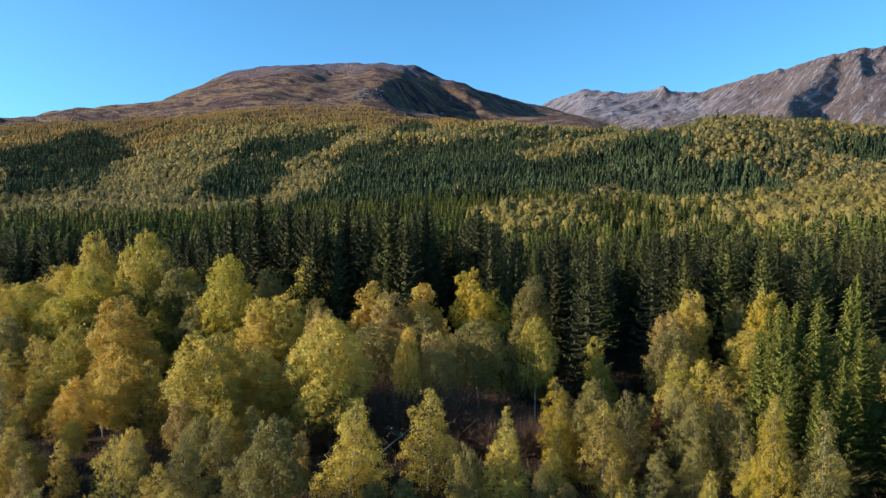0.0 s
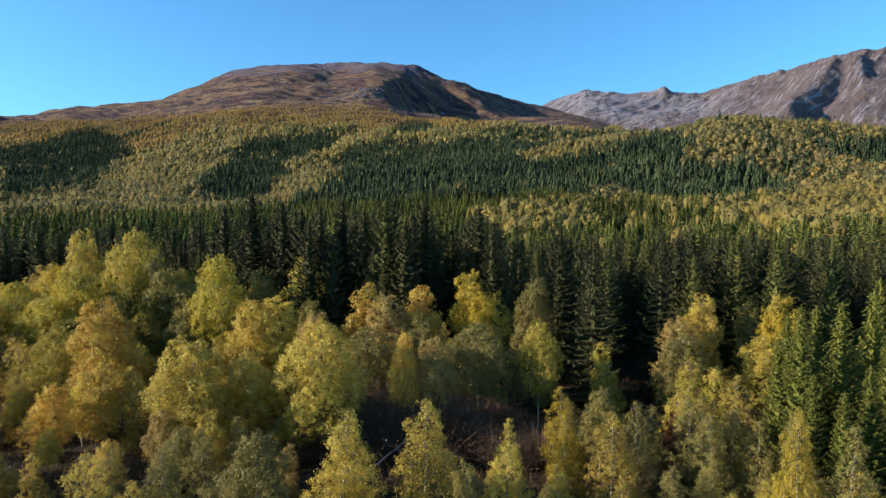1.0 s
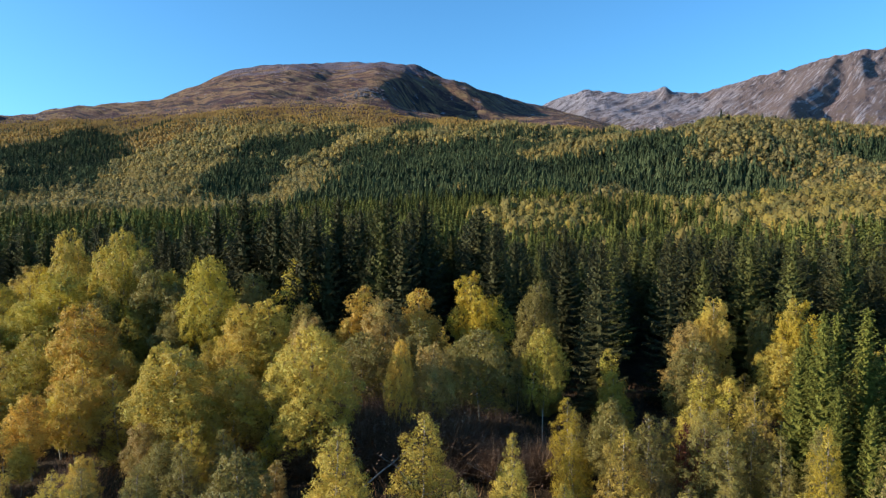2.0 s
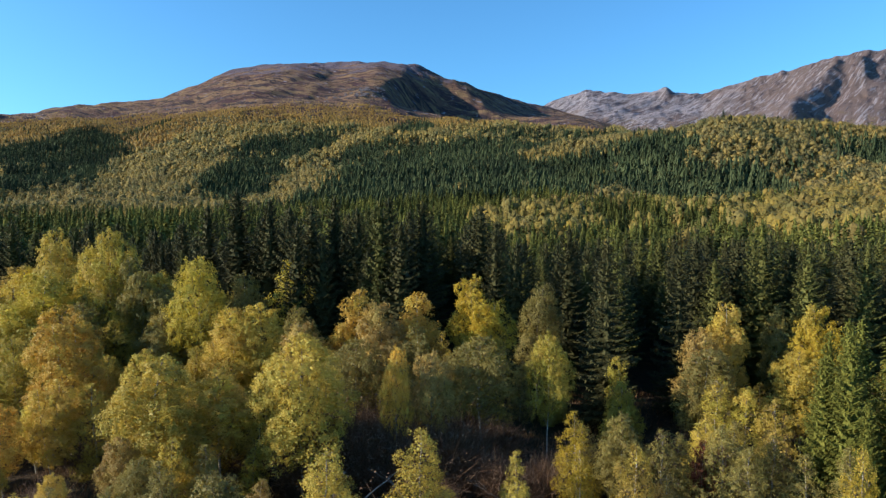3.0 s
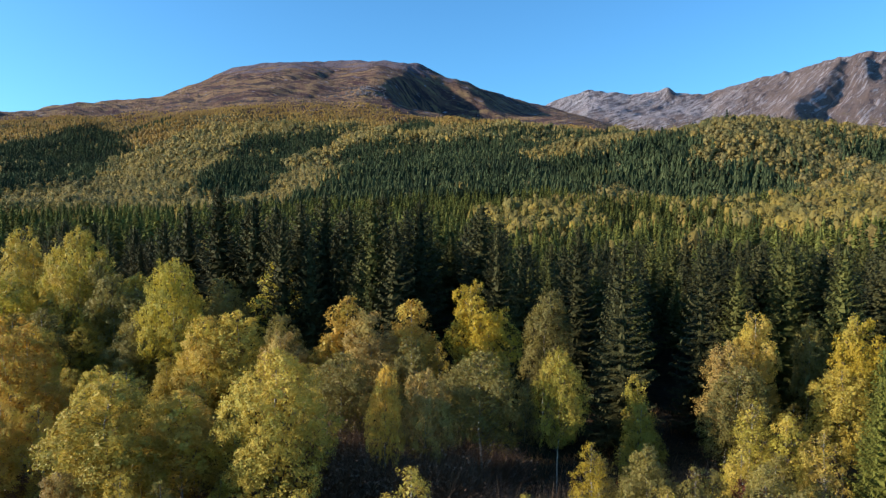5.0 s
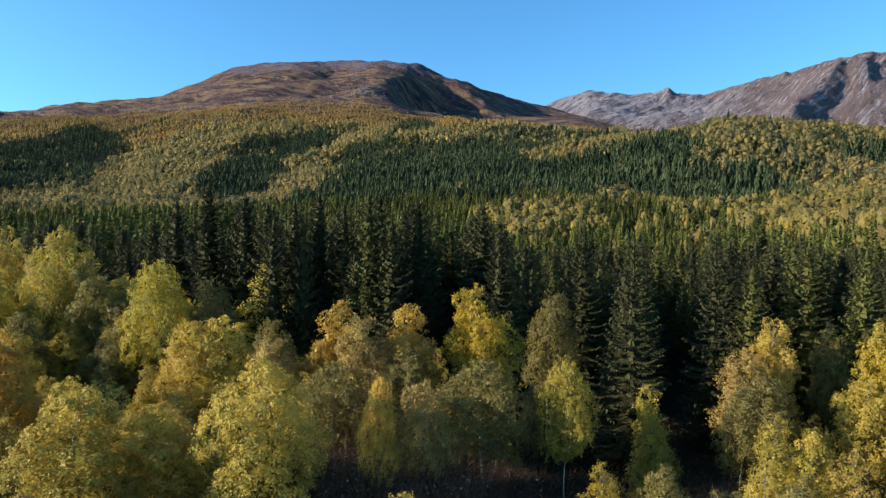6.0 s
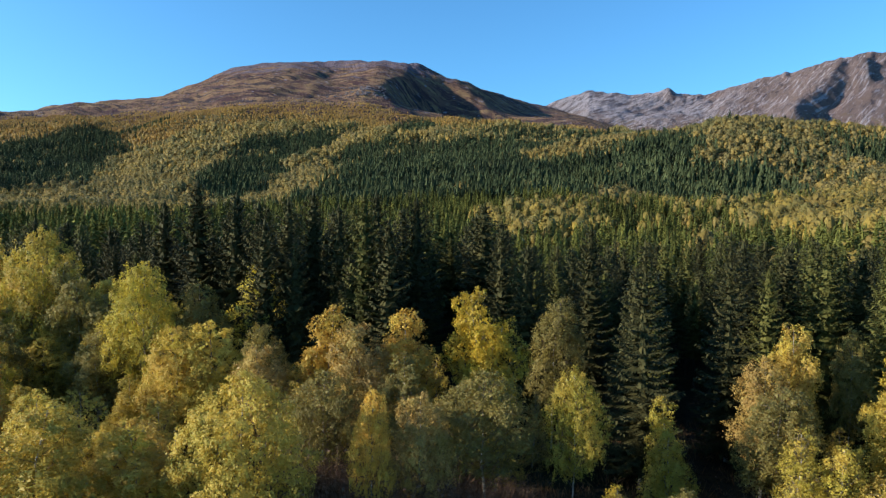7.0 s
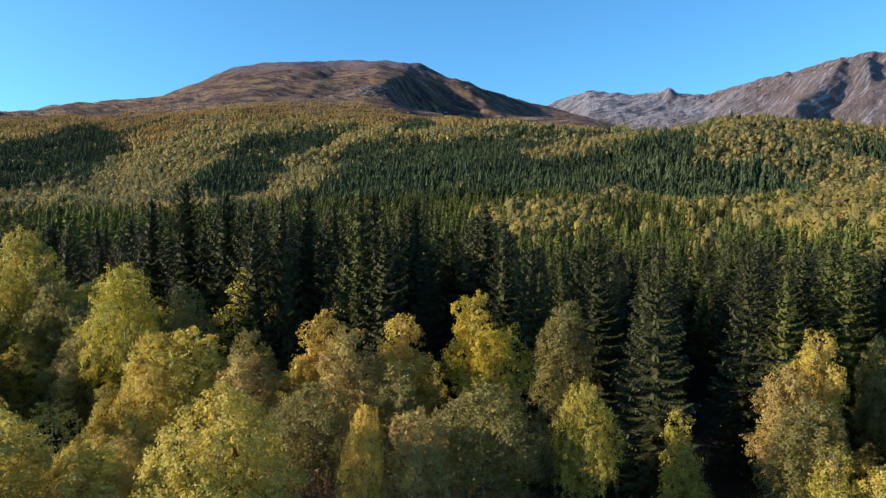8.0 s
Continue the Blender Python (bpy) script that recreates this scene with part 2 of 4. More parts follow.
LEAVES = {
    "gold": leaf_material("gold_leaves", [(0.402, 0.279, 0.0295), (0.464, 0.325, 0.0324), (0.497, 0.352, 0.0364), (0.423, 0.297, 0.0314)], (0.408, 0.309, 0.0568), 0.42),
    "yellow": leaf_material("yellow_leaves", [(0.425, 0.334, 0.045), (0.493, 0.382, 0.0477), (0.537, 0.417, 0.0531), (0.45, 0.351, 0.0477)], (0.365, 0.319, 0.0664), 0.42),
    "lime": leaf_material("yellow_green_leaves", [(0.434, 0.322, 0.0595), (0.5, 0.365, 0.0651), (0.547, 0.393, 0.0707), (0.461, 0.34, 0.0651)], (0.426, 0.345, 0.071), 0.42),
    "olive": leaf_material("olive_leaves", [(0.389, 0.272, 0.064), (0.447, 0.311, 0.0696), (0.482, 0.335, 0.0724), (0.403, 0.282, 0.0671)], (0.484, 0.366, 0.0599), 0.42),
    "green": leaf_material("green_leaves", [(0.323, 0.269, 0.0445), (0.37, 0.306, 0.0501), (0.405, 0.328, 0.0531), (0.339, 0.28, 0.047)], (0.448, 0.317, 0.0594), 0.42),
    # grey-green, its tone lowered for crowns in their neighbours' shade
    "sage": leaf_material("grey_green_leaves", [(0.207, 0.173, 0.0535), (0.237, 0.195, 0.0595), (0.26, 0.211, 0.0626), (0.214, 0.18, 0.0564)], (0.266, 0.207, 0.0484), 0.42),
    "orange": leaf_material("orange_leaves", [(0.457, 0.275, 0.0524), (0.519, 0.318, 0.0586), (0.551, 0.338, 0.0618), (0.47, 0.279, 0.0557)], (0.567, 0.408, 0.0765), 0.42),
    "rust": leaf_material("rust_leaves", [(0.304, 0.199, 0.0633), (0.346, 0.225, 0.0681), (0.366, 0.242, 0.0681), (0.312, 0.206, 0.0657)], (0.381, 0.277, 0.0751), 0.3),
    "red": leaf_material("red_leaves", [(0.16, 0.045, 0.028), (0.23, 0.06, 0.034), (0.19, 0.085, 0.036), (0.14, 0.04, 0.026)], None),
}
NEEDLES = {
    "deep": leaf_material("deep_green_needles", [(0.0389, 0.039, 0.0158), (0.0491, 0.0483, 0.0186), (0.0623, 0.0585, 0.0223)], None, 0.12, rough=0.75, shine=0.12, vary=0.22),
    "bright": leaf_material("bright_green_needles", [(0.102, 0.105, 0.0226), (0.128, 0.129, 0.0271), (0.152, 0.15, 0.0324)], None, 0.15, rough=0.8, shine=0.06),
    "fresh": leaf_material("fresh_green_needles", [(0.0599, 0.0616, 0.0178), (0.0749, 0.0754, 0.0208), (0.0918, 0.09, 0.0248)], None, 0.13, rough=0.75, shine=0.12, vary=0.22),
}
# far birches: haze put into the leaf colours, bluer and duller than near ones
WOOD_BIRCH = leaf_material("far_birch_leaves", [(0.208, 0.174, 0.075), (0.276, 0.213, 0.075), (0.328, 0.239, 0.0774), (0.237, 0.197, 0.0895), (0.387, 0.271, 0.0774)], None, 0.42, by_tree=True,
                           stand_tint=[((0.285, 0.205, 0.0627), 0.012, 0.53, 0.68), ((0.133, 0.137, 0.0627), 0.02, 0.52, 0.68)], shine=0.1, bumps=(1.4, 0.5))
WOOD_GOLD = leaf_material("mid_birch_leaves", [(0.188, 0.145, 0.0455), (0.244, 0.183, 0.0489), (0.29, 0.211, 0.0518), (0.207, 0.165, 0.0595), (0.328, 0.229, 0.0479)], None, 0.38, by_tree=True,
                          stand_tint=[((0.234, 0.156, 0.0515), 0.02, 0.54, 0.7), ((0.134, 0.127, 0.0515), 0.035, 0.52, 0.7)], shine=0.08, bumps=(1.6, 0.5))
WOOD_SCRUB = leaf_material("scrub_birch_leaves", [(0.294, 0.193, 0.0726), (0.382, 0.244, 0.077), (0.441, 0.283, 0.077), (0.265, 0.189, 0.0814)], None, 0.42, by_tree=True,
                           stand_tint=[((0.285, 0.175, 0.062), 0.02, 0.5, 0.7)], shine=0.1, bumps=(1.4, 0.6))
# bluer than the near needles: aerial haze is mixed into these colours
WOOD_SPRUCE = leaf_material("far_spruce_needles", [(0.0266, 0.0381, 0.0222), (0.0501, 0.0676, 0.0323), (0.0801, 0.097, 0.0444)], None, 0.08, by_tree=True,
                            stand_tint=[((0.0582, 0.0716, 0.0314), 0.013, 0.52, 0.7)], shine=0.05, rough=0.85)
WOOD_PINE = leaf_material("near_spruce_needles", [(0.0507, 0.0574, 0.018), (0.0954, 0.1, 0.0264), (0.152, 0.151, 0.0372)], None, 0.10, by_tree=True,
                          stand_tint=[((0.045, 0.055, 0.017), 0.03, 0.5, 0.7)], shine=0.05, rough=0.85)
UNDERGROWTH = leaf_material("withered_undergrowth", [(0.112, 0.0561, 0.0223), (0.168, 0.0864, 0.0383), (0.225, 0.129, 0.0639), (0.101, 0.0737, 0.0192), (0.146, 0.0519, 0.0192)], (0.134, 0.0864, 0.0319), 0.2, 0.12)
FOREST_FLOOR = ground_material("forest_floor", (0.0432, 0.0274, 0.0144), [((0.0684, 0.0418, 0.0187), 0.35, 0.48, 0.62, None, None), ((0.0223, 0.0246, 0.00893), 0.08, 0.5, 0.62, None, None), ((0.0134, 0.0107, 0.00806), 1.6, 0.5, 0.65, None, None)], bump=(2.0, 0.4))
HILL_FLOOR = ground_material("hillside_floor", (0.12, 0.095, 0.04), [((0.17, 0.125, 0.05), 0.03, 0.48, 0.62, None, None), ((0.085, 0.08, 0.035), 0.09, 0.5, 0.65, None, None)], bump=(0.4, 1.5))
BARE_TWIGS = leaf_material("bare_brown_twigs", [(0.105, 0.060, 0.036), (0.145, 0.088, 0.055), (0.20, 0.128, 0.085), (0.125, 0.064, 0.037)], None, 0.15)
HEATH = ground_material("autumn_heath", (0.170, 0.098, 0.074), [
    ((0.255, 0.150, 0.088), 0.012, 0.46, 0.56, (0.7, 1.4, 0.12, 0, 0, -0.35), None),
    ((0.085, 0.046, 0.052), 0.020, 0.49, 0.56, (0.45, 1.6, 0.12, 0, 0, -0.3), None),
    ((0.290, 0.185, 0.098), 0.042, 0.53, 0.60, (0.5, 1.5, 0.12, 0, 0, -0.2), None),
    ((0.052, 0.038, 0.045), 0.034, 0.54, 0.59, (0.45, 1.6, 0.12, 0, 0, -0.45), None),
    # greyer high ground, with the purple of haze put into its colour
    ((0.150, 0.118, 0.150), 0.025, 0.53, 0.60, (0.4, 1.8, 0.12, 0, 0, -0.25), (300, 560)),
    ((0.300, 0.270, 0.330), 0.075, 0.62, 0.66, (0.6, 1.4, 0.12, 0, 0, 0), None),
    ((0.040, 0.029, 0.033), 0.10, 0.58, 0.63, (0.6, 1.3, 0.12, 0, 0, -0.2), None),
    ((0.235, 0.155, 0.09), 0.16, 0.60, 0.65, (0.6, 1.3, 0.12, 0, 0, 0.1), None)], bump=(0.2, 16.0))
# grey rock with the purple of distant haze put into its colours
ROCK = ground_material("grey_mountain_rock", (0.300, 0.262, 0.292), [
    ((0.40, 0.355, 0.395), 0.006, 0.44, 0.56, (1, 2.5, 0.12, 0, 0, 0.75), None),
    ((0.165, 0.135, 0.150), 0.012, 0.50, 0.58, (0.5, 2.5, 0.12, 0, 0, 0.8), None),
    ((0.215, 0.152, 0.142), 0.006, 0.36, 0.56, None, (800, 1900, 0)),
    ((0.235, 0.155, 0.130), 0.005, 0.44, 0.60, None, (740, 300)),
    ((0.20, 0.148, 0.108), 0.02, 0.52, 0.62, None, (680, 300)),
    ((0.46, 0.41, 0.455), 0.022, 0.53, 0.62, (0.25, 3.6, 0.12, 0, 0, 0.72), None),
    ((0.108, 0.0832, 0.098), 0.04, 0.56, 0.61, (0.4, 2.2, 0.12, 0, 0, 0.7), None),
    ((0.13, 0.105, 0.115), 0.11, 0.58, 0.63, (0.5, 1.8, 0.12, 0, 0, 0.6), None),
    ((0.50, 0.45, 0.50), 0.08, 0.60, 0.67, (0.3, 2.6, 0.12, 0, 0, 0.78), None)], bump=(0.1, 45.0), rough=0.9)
BOULDER = ground_material("grey_boulders", (0.145, 0.128, 0.14), [((0.085, 0.0723, 0.0765), 0.4, 0.48, 0.62, None, None)], bump=(1.0, 0.4))
HEATH_SHRUB = leaf_material("heath_shrub_leaves", [(0.10, 0.05, 0.03), (0.07, 0.055, 0.03), (0.16, 0.10, 0.045), (0.05, 0.042, 0.028)], None, 0.15, by_tree=True, shine=0.08)

# ---- ground and mountains ----
def grid_object(name, X, Y, Z, keep, material, label, category):
    """A sheet over a grid of places; keep says which of its squares belong to this piece."""
    rows, cols = X.shape
    ids = np.arange(rows * cols).reshape(rows, cols)
    quads = np.stack([ids[:-1, :-1], ids[:-1, 1:], ids[1:, 1:], ids[1:, :-1]], -1)[keep]
    used, index = np.unique(quads, return_inverse=True)
    verts = np.stack([X.ravel(), Y.ravel(), Z.ravel()], -1)[used]
    me = bpy.data.meshes.new(name)
    me.from_pydata(verts.tolist(), [], index.reshape(-1, 4).tolist())
    me.polygons.foreach_set("use_smooth", np.ones(len(me.polygons), bool))
    me.materials.append(material)
    return tagged(new(name, me), label, category, kind="structure")


turns = np.unique(np.concatenate([np.linspace(-math.pi, -0.72, 40), np.linspace(-0.72, 0.72, 380), np.linspace(0.72, math.pi, 40)]))
turns = turns[::-1]
rings = np.unique(np.concatenate([np.array([0.0]), np.geomspace(4, 300, 70), np.arange(310, 2300, 11.5), np.arange(2320, 2760, 40.0), np.geomspace(2780, 4900, 10)]))
TURN, RING = np.meshgrid(turns, rings)
GX, GY = ORIGIN[0] + RING * np.sin(TURN), ORIGIN[1] + RING * np.cos(TURN)
GZ = land(GX, GY)


def tree_limit(s):
    return np.interp(s, [-0.8, -0.6, -0.43, -0.25, -0.16, -0.05, 0.1, 0.2, 0.25, 0.3], [1380, 1460, 1330, 1310, 1300, 1230, 1300, 1230, 1110, 2300])


square_ahead = (RING * np.cos(np.clip(TURN, -0.69, 0.69)))[:-1, :-1]
square_bearing = np.tan(np.clip(TURN, -0.69, 0.69))[:-1, :-1]
forward = (np.abs(TURN) < 0.9)[:-1, :-1]
is_fell = forward & (square_ahead > tree_limit(square_bearing) - 110)
is_hill = forward & ~is_fell & (square_ahead > 300)
grid_object("ground", GX, GY, GZ, ~is_fell & ~is_hill, FOREST_FLOOR, "dark brown forest floor of the valley", "ground")
grid_object("hillside", GX, GY, GZ, is_hill, HILL_FLOOR, "brown floor of the wooded hillside", "hillside")
grid_object("fell_mountain", GX, GY, GZ, is_fell, HEATH, "rounded fell covered in rust-brown autumn heath with grey rock", "mountain")

# the grey range behind, as a crest line by bearing
CREST = [(0.02, 560), (0.104, 640), (0.149, 665), (0.194, 727), (0.221, 761), (0.247, 749), (0.283, 738), (0.328, 745), (0.359, 744), (0.4, 738), (0.413, 744),
         (0.463, 800), (0.498, 832), (0.534, 852), (0.588, 916), (0.624, 945), (0.655, 966), (0.703, 980), (0.792, 961), (0.9, 930)]


def range_height(s, d):
    crest = np.interp(s, *zip(*CREST))
    rise = np.clip((d - 1700) / 1700, 0, 1)
    z = 40 + (crest - 40) * (0.35 * rise + 0.65 * rise ** 1.6)
    z = z - 0.55 * np.clip(d - 3400, 0, None)
    x, y = s * d, d
    for at, tall, wide in ((0.344, 27, 0.010), (0.527, 13, 0.006), (0.655, 6, 0.012)):
        z = z + tall * np.exp(-((s - at) / wide) ** 2) * smooth(0.93, 0.99, rise)
    mid = rise * (1 - rise) * 4
    far = smooth(0.0, 0.3, rise)
    along, across = 0.73 * x + 0.68 * y, 0.68 * x - 0.73 * y
    ridged = lambda size, thin: 1 - 2 * np.abs(lattice_noise(across, along * thin, size))
    z = z + mid * (26 * ridged(420, 0.5) + 15 * ridged(150, 0.35)) + far * (7 * ridged(62, 0.3) + 3.5 * lattice_noise(x, y, 34) + 3.0 * ridged(23, 0.5))
    # two ribs whose far flanks fall away steeply
    line = 0.538 + 0.085 * smooth(0.55, 1.0, rise)
    across = s - line + 0.004 * lattice_noise(x, y, 130) + 0.003 * lattice_noise(x, y, 55)
    z = z + 108 * mid ** 0.75 * (1 - smooth(0.9, 1.0, rise)) * np.where(across < 0, smooth(-0.10, 0.0, across), 1 - smooth(0.0, 0.055, across)) * smooth(0.45, 0.6, rise)
    across = s - 0.652
    z = z + 42 * np.where(across < 0, smooth(-0.03, 0.0, across), 1 - smooth(0.0, 0.022, across)) * smooth(0.72, 0.85, rise) * (1 - smooth(0.88, 0.96, rise))
    return z


S, D = np.meshgrid(np.linspace(0.86, 0.06, 400), np.concatenate([np.linspace(1700, 3400, 110), np.linspace(3420, 3900, 8)]))
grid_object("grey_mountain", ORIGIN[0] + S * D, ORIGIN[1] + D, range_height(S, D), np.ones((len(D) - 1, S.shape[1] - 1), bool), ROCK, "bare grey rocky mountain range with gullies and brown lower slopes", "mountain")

# ---- woods on the slopes ----
def inside(x, y, outline):
    """Which places lie inside an outline on the plan."""
    hit = np.zeros(np.shape(x), bool)
    for (x0, y0), (x1, y1) in zip(outline, outline[1:] + outline[:1]):
        if y0 != y1:
            hit ^= ((y0 > y) != (y1 > y)) & (x < (x1 - x0) * (y - y0) / (y1 - y0) + x0)
    return hit


SPRUCE_STANDS = []


def stand(*outline, share=0.985):
    """A spruce stand, by its outline on the plan and the share of spruces in it."""
    SPRUCE_STANDS.append((list(outline), share))


stand((-760, 1055), (-770, 1115), (-760, 1155), (-725, 1180), (-730, 1225), (-680, 1235), (-630, 1215), (-585, 1135), (-530, 1075), (-505, 1045), (-530, 1035), (-490, 950), (-460, 875), (-445, 815), (-420, 745), (-430, 710), (-435, 680), (-440, 640), (-445, 625))
stand((-625, 1220), (-600, 1255), (-535, 1235), (-515, 1205), (-550, 1190), (-585, 1165))
stand((-265, 695), (-280, 770), (-310, 915), (-315, 975), (-305, 1010), (-265, 1020), (-220, 1055), (-175, 1025), (-175, 955), (-205, 935), (-200, 870), (-205, 850), (-205, 810), (-195, 735), (-180, 675), (-185, 600), (-205, 575), (-240, 630))
stand((-230, 1040), (-230, 1110), (-175, 1095), (-140, 1105), (-145, 1060), (-185, 1035), share=0.85)
stand((-150, 895), (-145, 935), (-130, 950), (-100, 940), (-25, 890), (15, 875), (90, 895), (155, 910), (225, 935), (245, 915), (195, 795), (170, 885), (125, 795), (95, 735), (70, 655), (100, 635), (150, 665), (170, 685), (200, 755), (235, 775), (255, 730), (250, 675), (235, 605), (225, 565), (230, 550), (258, 545), (262, 500), (250, 440), (225, 420), (190, 420), (170, 440), (155, 480), (140, 520), (118, 525), (95, 470), (70, 430), (40, 420), (20, 385), (-40, 395), (-140, 430), (-105, 560), (-115, 700))
stand((-90, 1095), (-80, 1175), (-50, 1195), (-30, 1135), (-10, 1040), (-20, 980), (-35, 935), (-75, 985))
stand((15, 985), (50, 1035), (105, 1000), (155, 995), (205, 975), (265, 980), (245, 780), (215, 925), (140, 915), (75, 895), (15, 900), share=0.72)
# dark spruces added to stand for the shade on the hill's right flank
stand((370, 645), (420, 670), (450, 675), (485, 680), (395, 555), (380, 575), (375, 595), (370, 615))
# two thinner stands, added for shadows lower on this slope
stand((295, 555), (325, 570), (335, 565), (305, 540), (285, 535), share=0.6)
stand((280, 515), (305, 530), (335, 535), (330, 520), (300, 510), share=0.55)
stand((105, 335), (110, 400), (150, 460), (200, 430), (165, 345), (140, 325), share=0.8)


def spruce_share(x, y):
    """How likely a tree at a place is a spruce."""
    wx = x + 12 * lattice_noise(x, y, 46) + 7 * lattice_noise(x, y, 15)
    wy = y + 22 * lattice_noise(y, x, 52) + 12 * lattice_noise(y, x, 17)
    wx, wy = wx + wood_rng.normal(0, 4, np.shape(x)), wy + wood_rng.normal(0, 9, np.shape(y))
    share = 0.015 + 0.07 * np.clip(lattice_noise(y, x, 70), 0, 1)
    for outline, dense in SPRUCE_STANDS:
        share = np.where(inside(wx, wy, outline), np.clip(dense + 0.22 * np.minimum(0, 0.15 + lattice_noise(x, y, 38)), 0, 1), share)
    s = (x - ORIGIN[0]) / np.maximum(y - ORIGIN[1], 1)
    edge = np.interp(s, [-0.8, -0.4, -0.33, 0.03, 0.06, 0.25, 0.42, 0.5, 0.8], [330, 400, 440, 430, 285, 275, 282, 258, 245])
    flat = (y < 470) & (s > 0.03) & (s < 0.50)
    leafy = np.interp(s, [0.03, 0.06, 0.20, 0.26, 0.44, 0.50], [0.2, 0.12, 0.30, 0.86, 0.86, 0.15])
    share = np.where(flat, np.maximum(share, leafy + 0.4 * np.clip(lattice_noise(x, y, 44), 0, 1)), share)
    return np.where(wy < edge, 0.93, share)


def cone_tris(rng, layers, spokes, low=0.08, spikes=0):
    """A rough spruce of unit height: skirts of drooping boughs, with pointed boughs standing out of them."""
    tris = []
    for k in range(layers):
        f = k / layers
        z, r = low + (0.96 - low) * f, 0.140 * ((1 - low) * (1 - f)) ** 0.66 + 0.008
        lift = 1.5 * (1 - low) / layers
        body = 0.72 if spikes else 1.0
        for j in range(spokes):
            a = 2 * math.pi * (j + rng.random() * 0.5 + 0.5 * (k % 2)) / spokes
            half = math.pi / spokes * rng.uniform(0.55, 0.95)
            inner = rng.uniform(0.0, 0.25) * r
            corners = [(inner * math.cos(a), inner * math.sin(a), z + lift * rng.uniform(0.5, 1.0))]
            for side in (-half, half):
                reach = body * r * rng.uniform(0.65, 1.25)
                corners.append((reach * math.cos(a + side), reach * math.sin(a + side), z + rng.uniform(-0.7, 0.5) * lift * 0.6))
            tris.append(corners)
        for j in range(spikes):
            a = 2 * math.pi * (j + rng.random()) / spikes
            reach, half = r * rng.uniform(0.85, 1.35), 0.016 + 0.10 * r
            c, s, zb = math.cos(a), math.sin(a), z + lift * rng.uniform(-0.3, 0.5)
            foot = 0.30 * reach
            tris.append([(foot * c - half * s, foot * s + half * c, zb), (foot * c + half * s, foot * s - half * c, zb), (reach * c, reach * s, zb - reach * rng.uniform(0.05, 0.35))])
    for j in range(3):
        a = 2 * math.pi * j / 3
        tris.append([(0.014 * math.cos(a), 0.014 * math.sin(a), 0.88), (0.014 * math.cos(a + 2.1), 0.014 * math.sin(a + 2.1), 0.88), (0, 0, 1.02)])
    return np.array(tris)


def blob_tris(rng, at, size):
    """An uneven leafy mass: a twenty-sided body with dented corners."""
    g = (1 + 5 ** 0.5) / 2
    v = np.array([(-1, g, 0), (1, g, 0), (-1, -g, 0), (1, -g, 0), (0, -1, g), (0, 1, g), (0, -1, -g), (0, 1, -g), (g, 0, -1), (g, 0, 1), (-g, 0, -1), (-g, 0, 1)]) / math.hypot(1, g)
    f = [(0, 11, 5), (0, 5, 1), (0, 1, 7), (0, 7, 10), (0, 10, 11), (1, 5, 9), (5, 11, 4), (11, 10, 2), (10, 7, 6), (7, 1, 8), (3, 9, 4), (3, 4, 2), (3, 2, 6), (3, 6, 8), (3, 8, 9), (4, 9, 5), (2, 4, 11), (6, 2, 10), (8, 6, 7), (9, 8, 1)]
    a, b = rng.random(2) * 6.28
    turn = np.array(Euler((a, b, 0)).to_matrix())
    v = (v @ turn.T) * rng.uniform(0.72, 1.22, (12, 1)) * np.asarray(size) + np.asarray(at)
    return v[np.array(f)]


def puff_tris(rng, count, size, lobes):
    """A rough broadleaf tree of unit height: uneven masses with leafy scraps round them."""
    parts = [blob_tris(rng, (0, 0, 0.54), (0.165, 0.165, 0.31))] if lobes < 2 else []
    for k in range(lobes if lobes > 1 else 0):
        a, up = k * 2.4 + rng.random(), (k + 0.5) / lobes
        out = 0.13 * (1 - up) ** 0.5
        parts.append(blob_tris(rng, (out * math.cos(a), out * math.sin(a), 0.36 + 0.44 * up), np.array([0.115, 0.115, 0.19]) * (1.15 - 0.5 * up)))
    way = rng.normal(size=(count, 3))
    way /= np.linalg.norm(way, axis=1)[:, None]
    way[:, 2] = np.where(way[:, 2] < -0.3, -way[:, 2], way[:, 2])
    at = way * rng.uniform(0.75, 1.12, (count, 1)) * np.array([0.205, 0.205, 0.38]) + np.array([0, 0, 0.57])
    spin = rng.normal(size=(count, 3)) * 0.35 + way * 0.9
    spin /= np.linalg.norm(spin, axis=1)[:, None]
    a = np.cross(spin, rng.normal(size=(count, 3)))
    a /= np.linalg.norm(a, axis=1)[:, None]
    b = np.cross(spin, a)
    s = size * rng.uniform(0.7, 1.3, (count, 1))
    parts.append(np.stack([at + a * s, at - 0.6 * a * s + 0.75 * b * s, at - 0.6 * a * s - 0.75 * b * s], 1))
    return np.concatenate(parts)


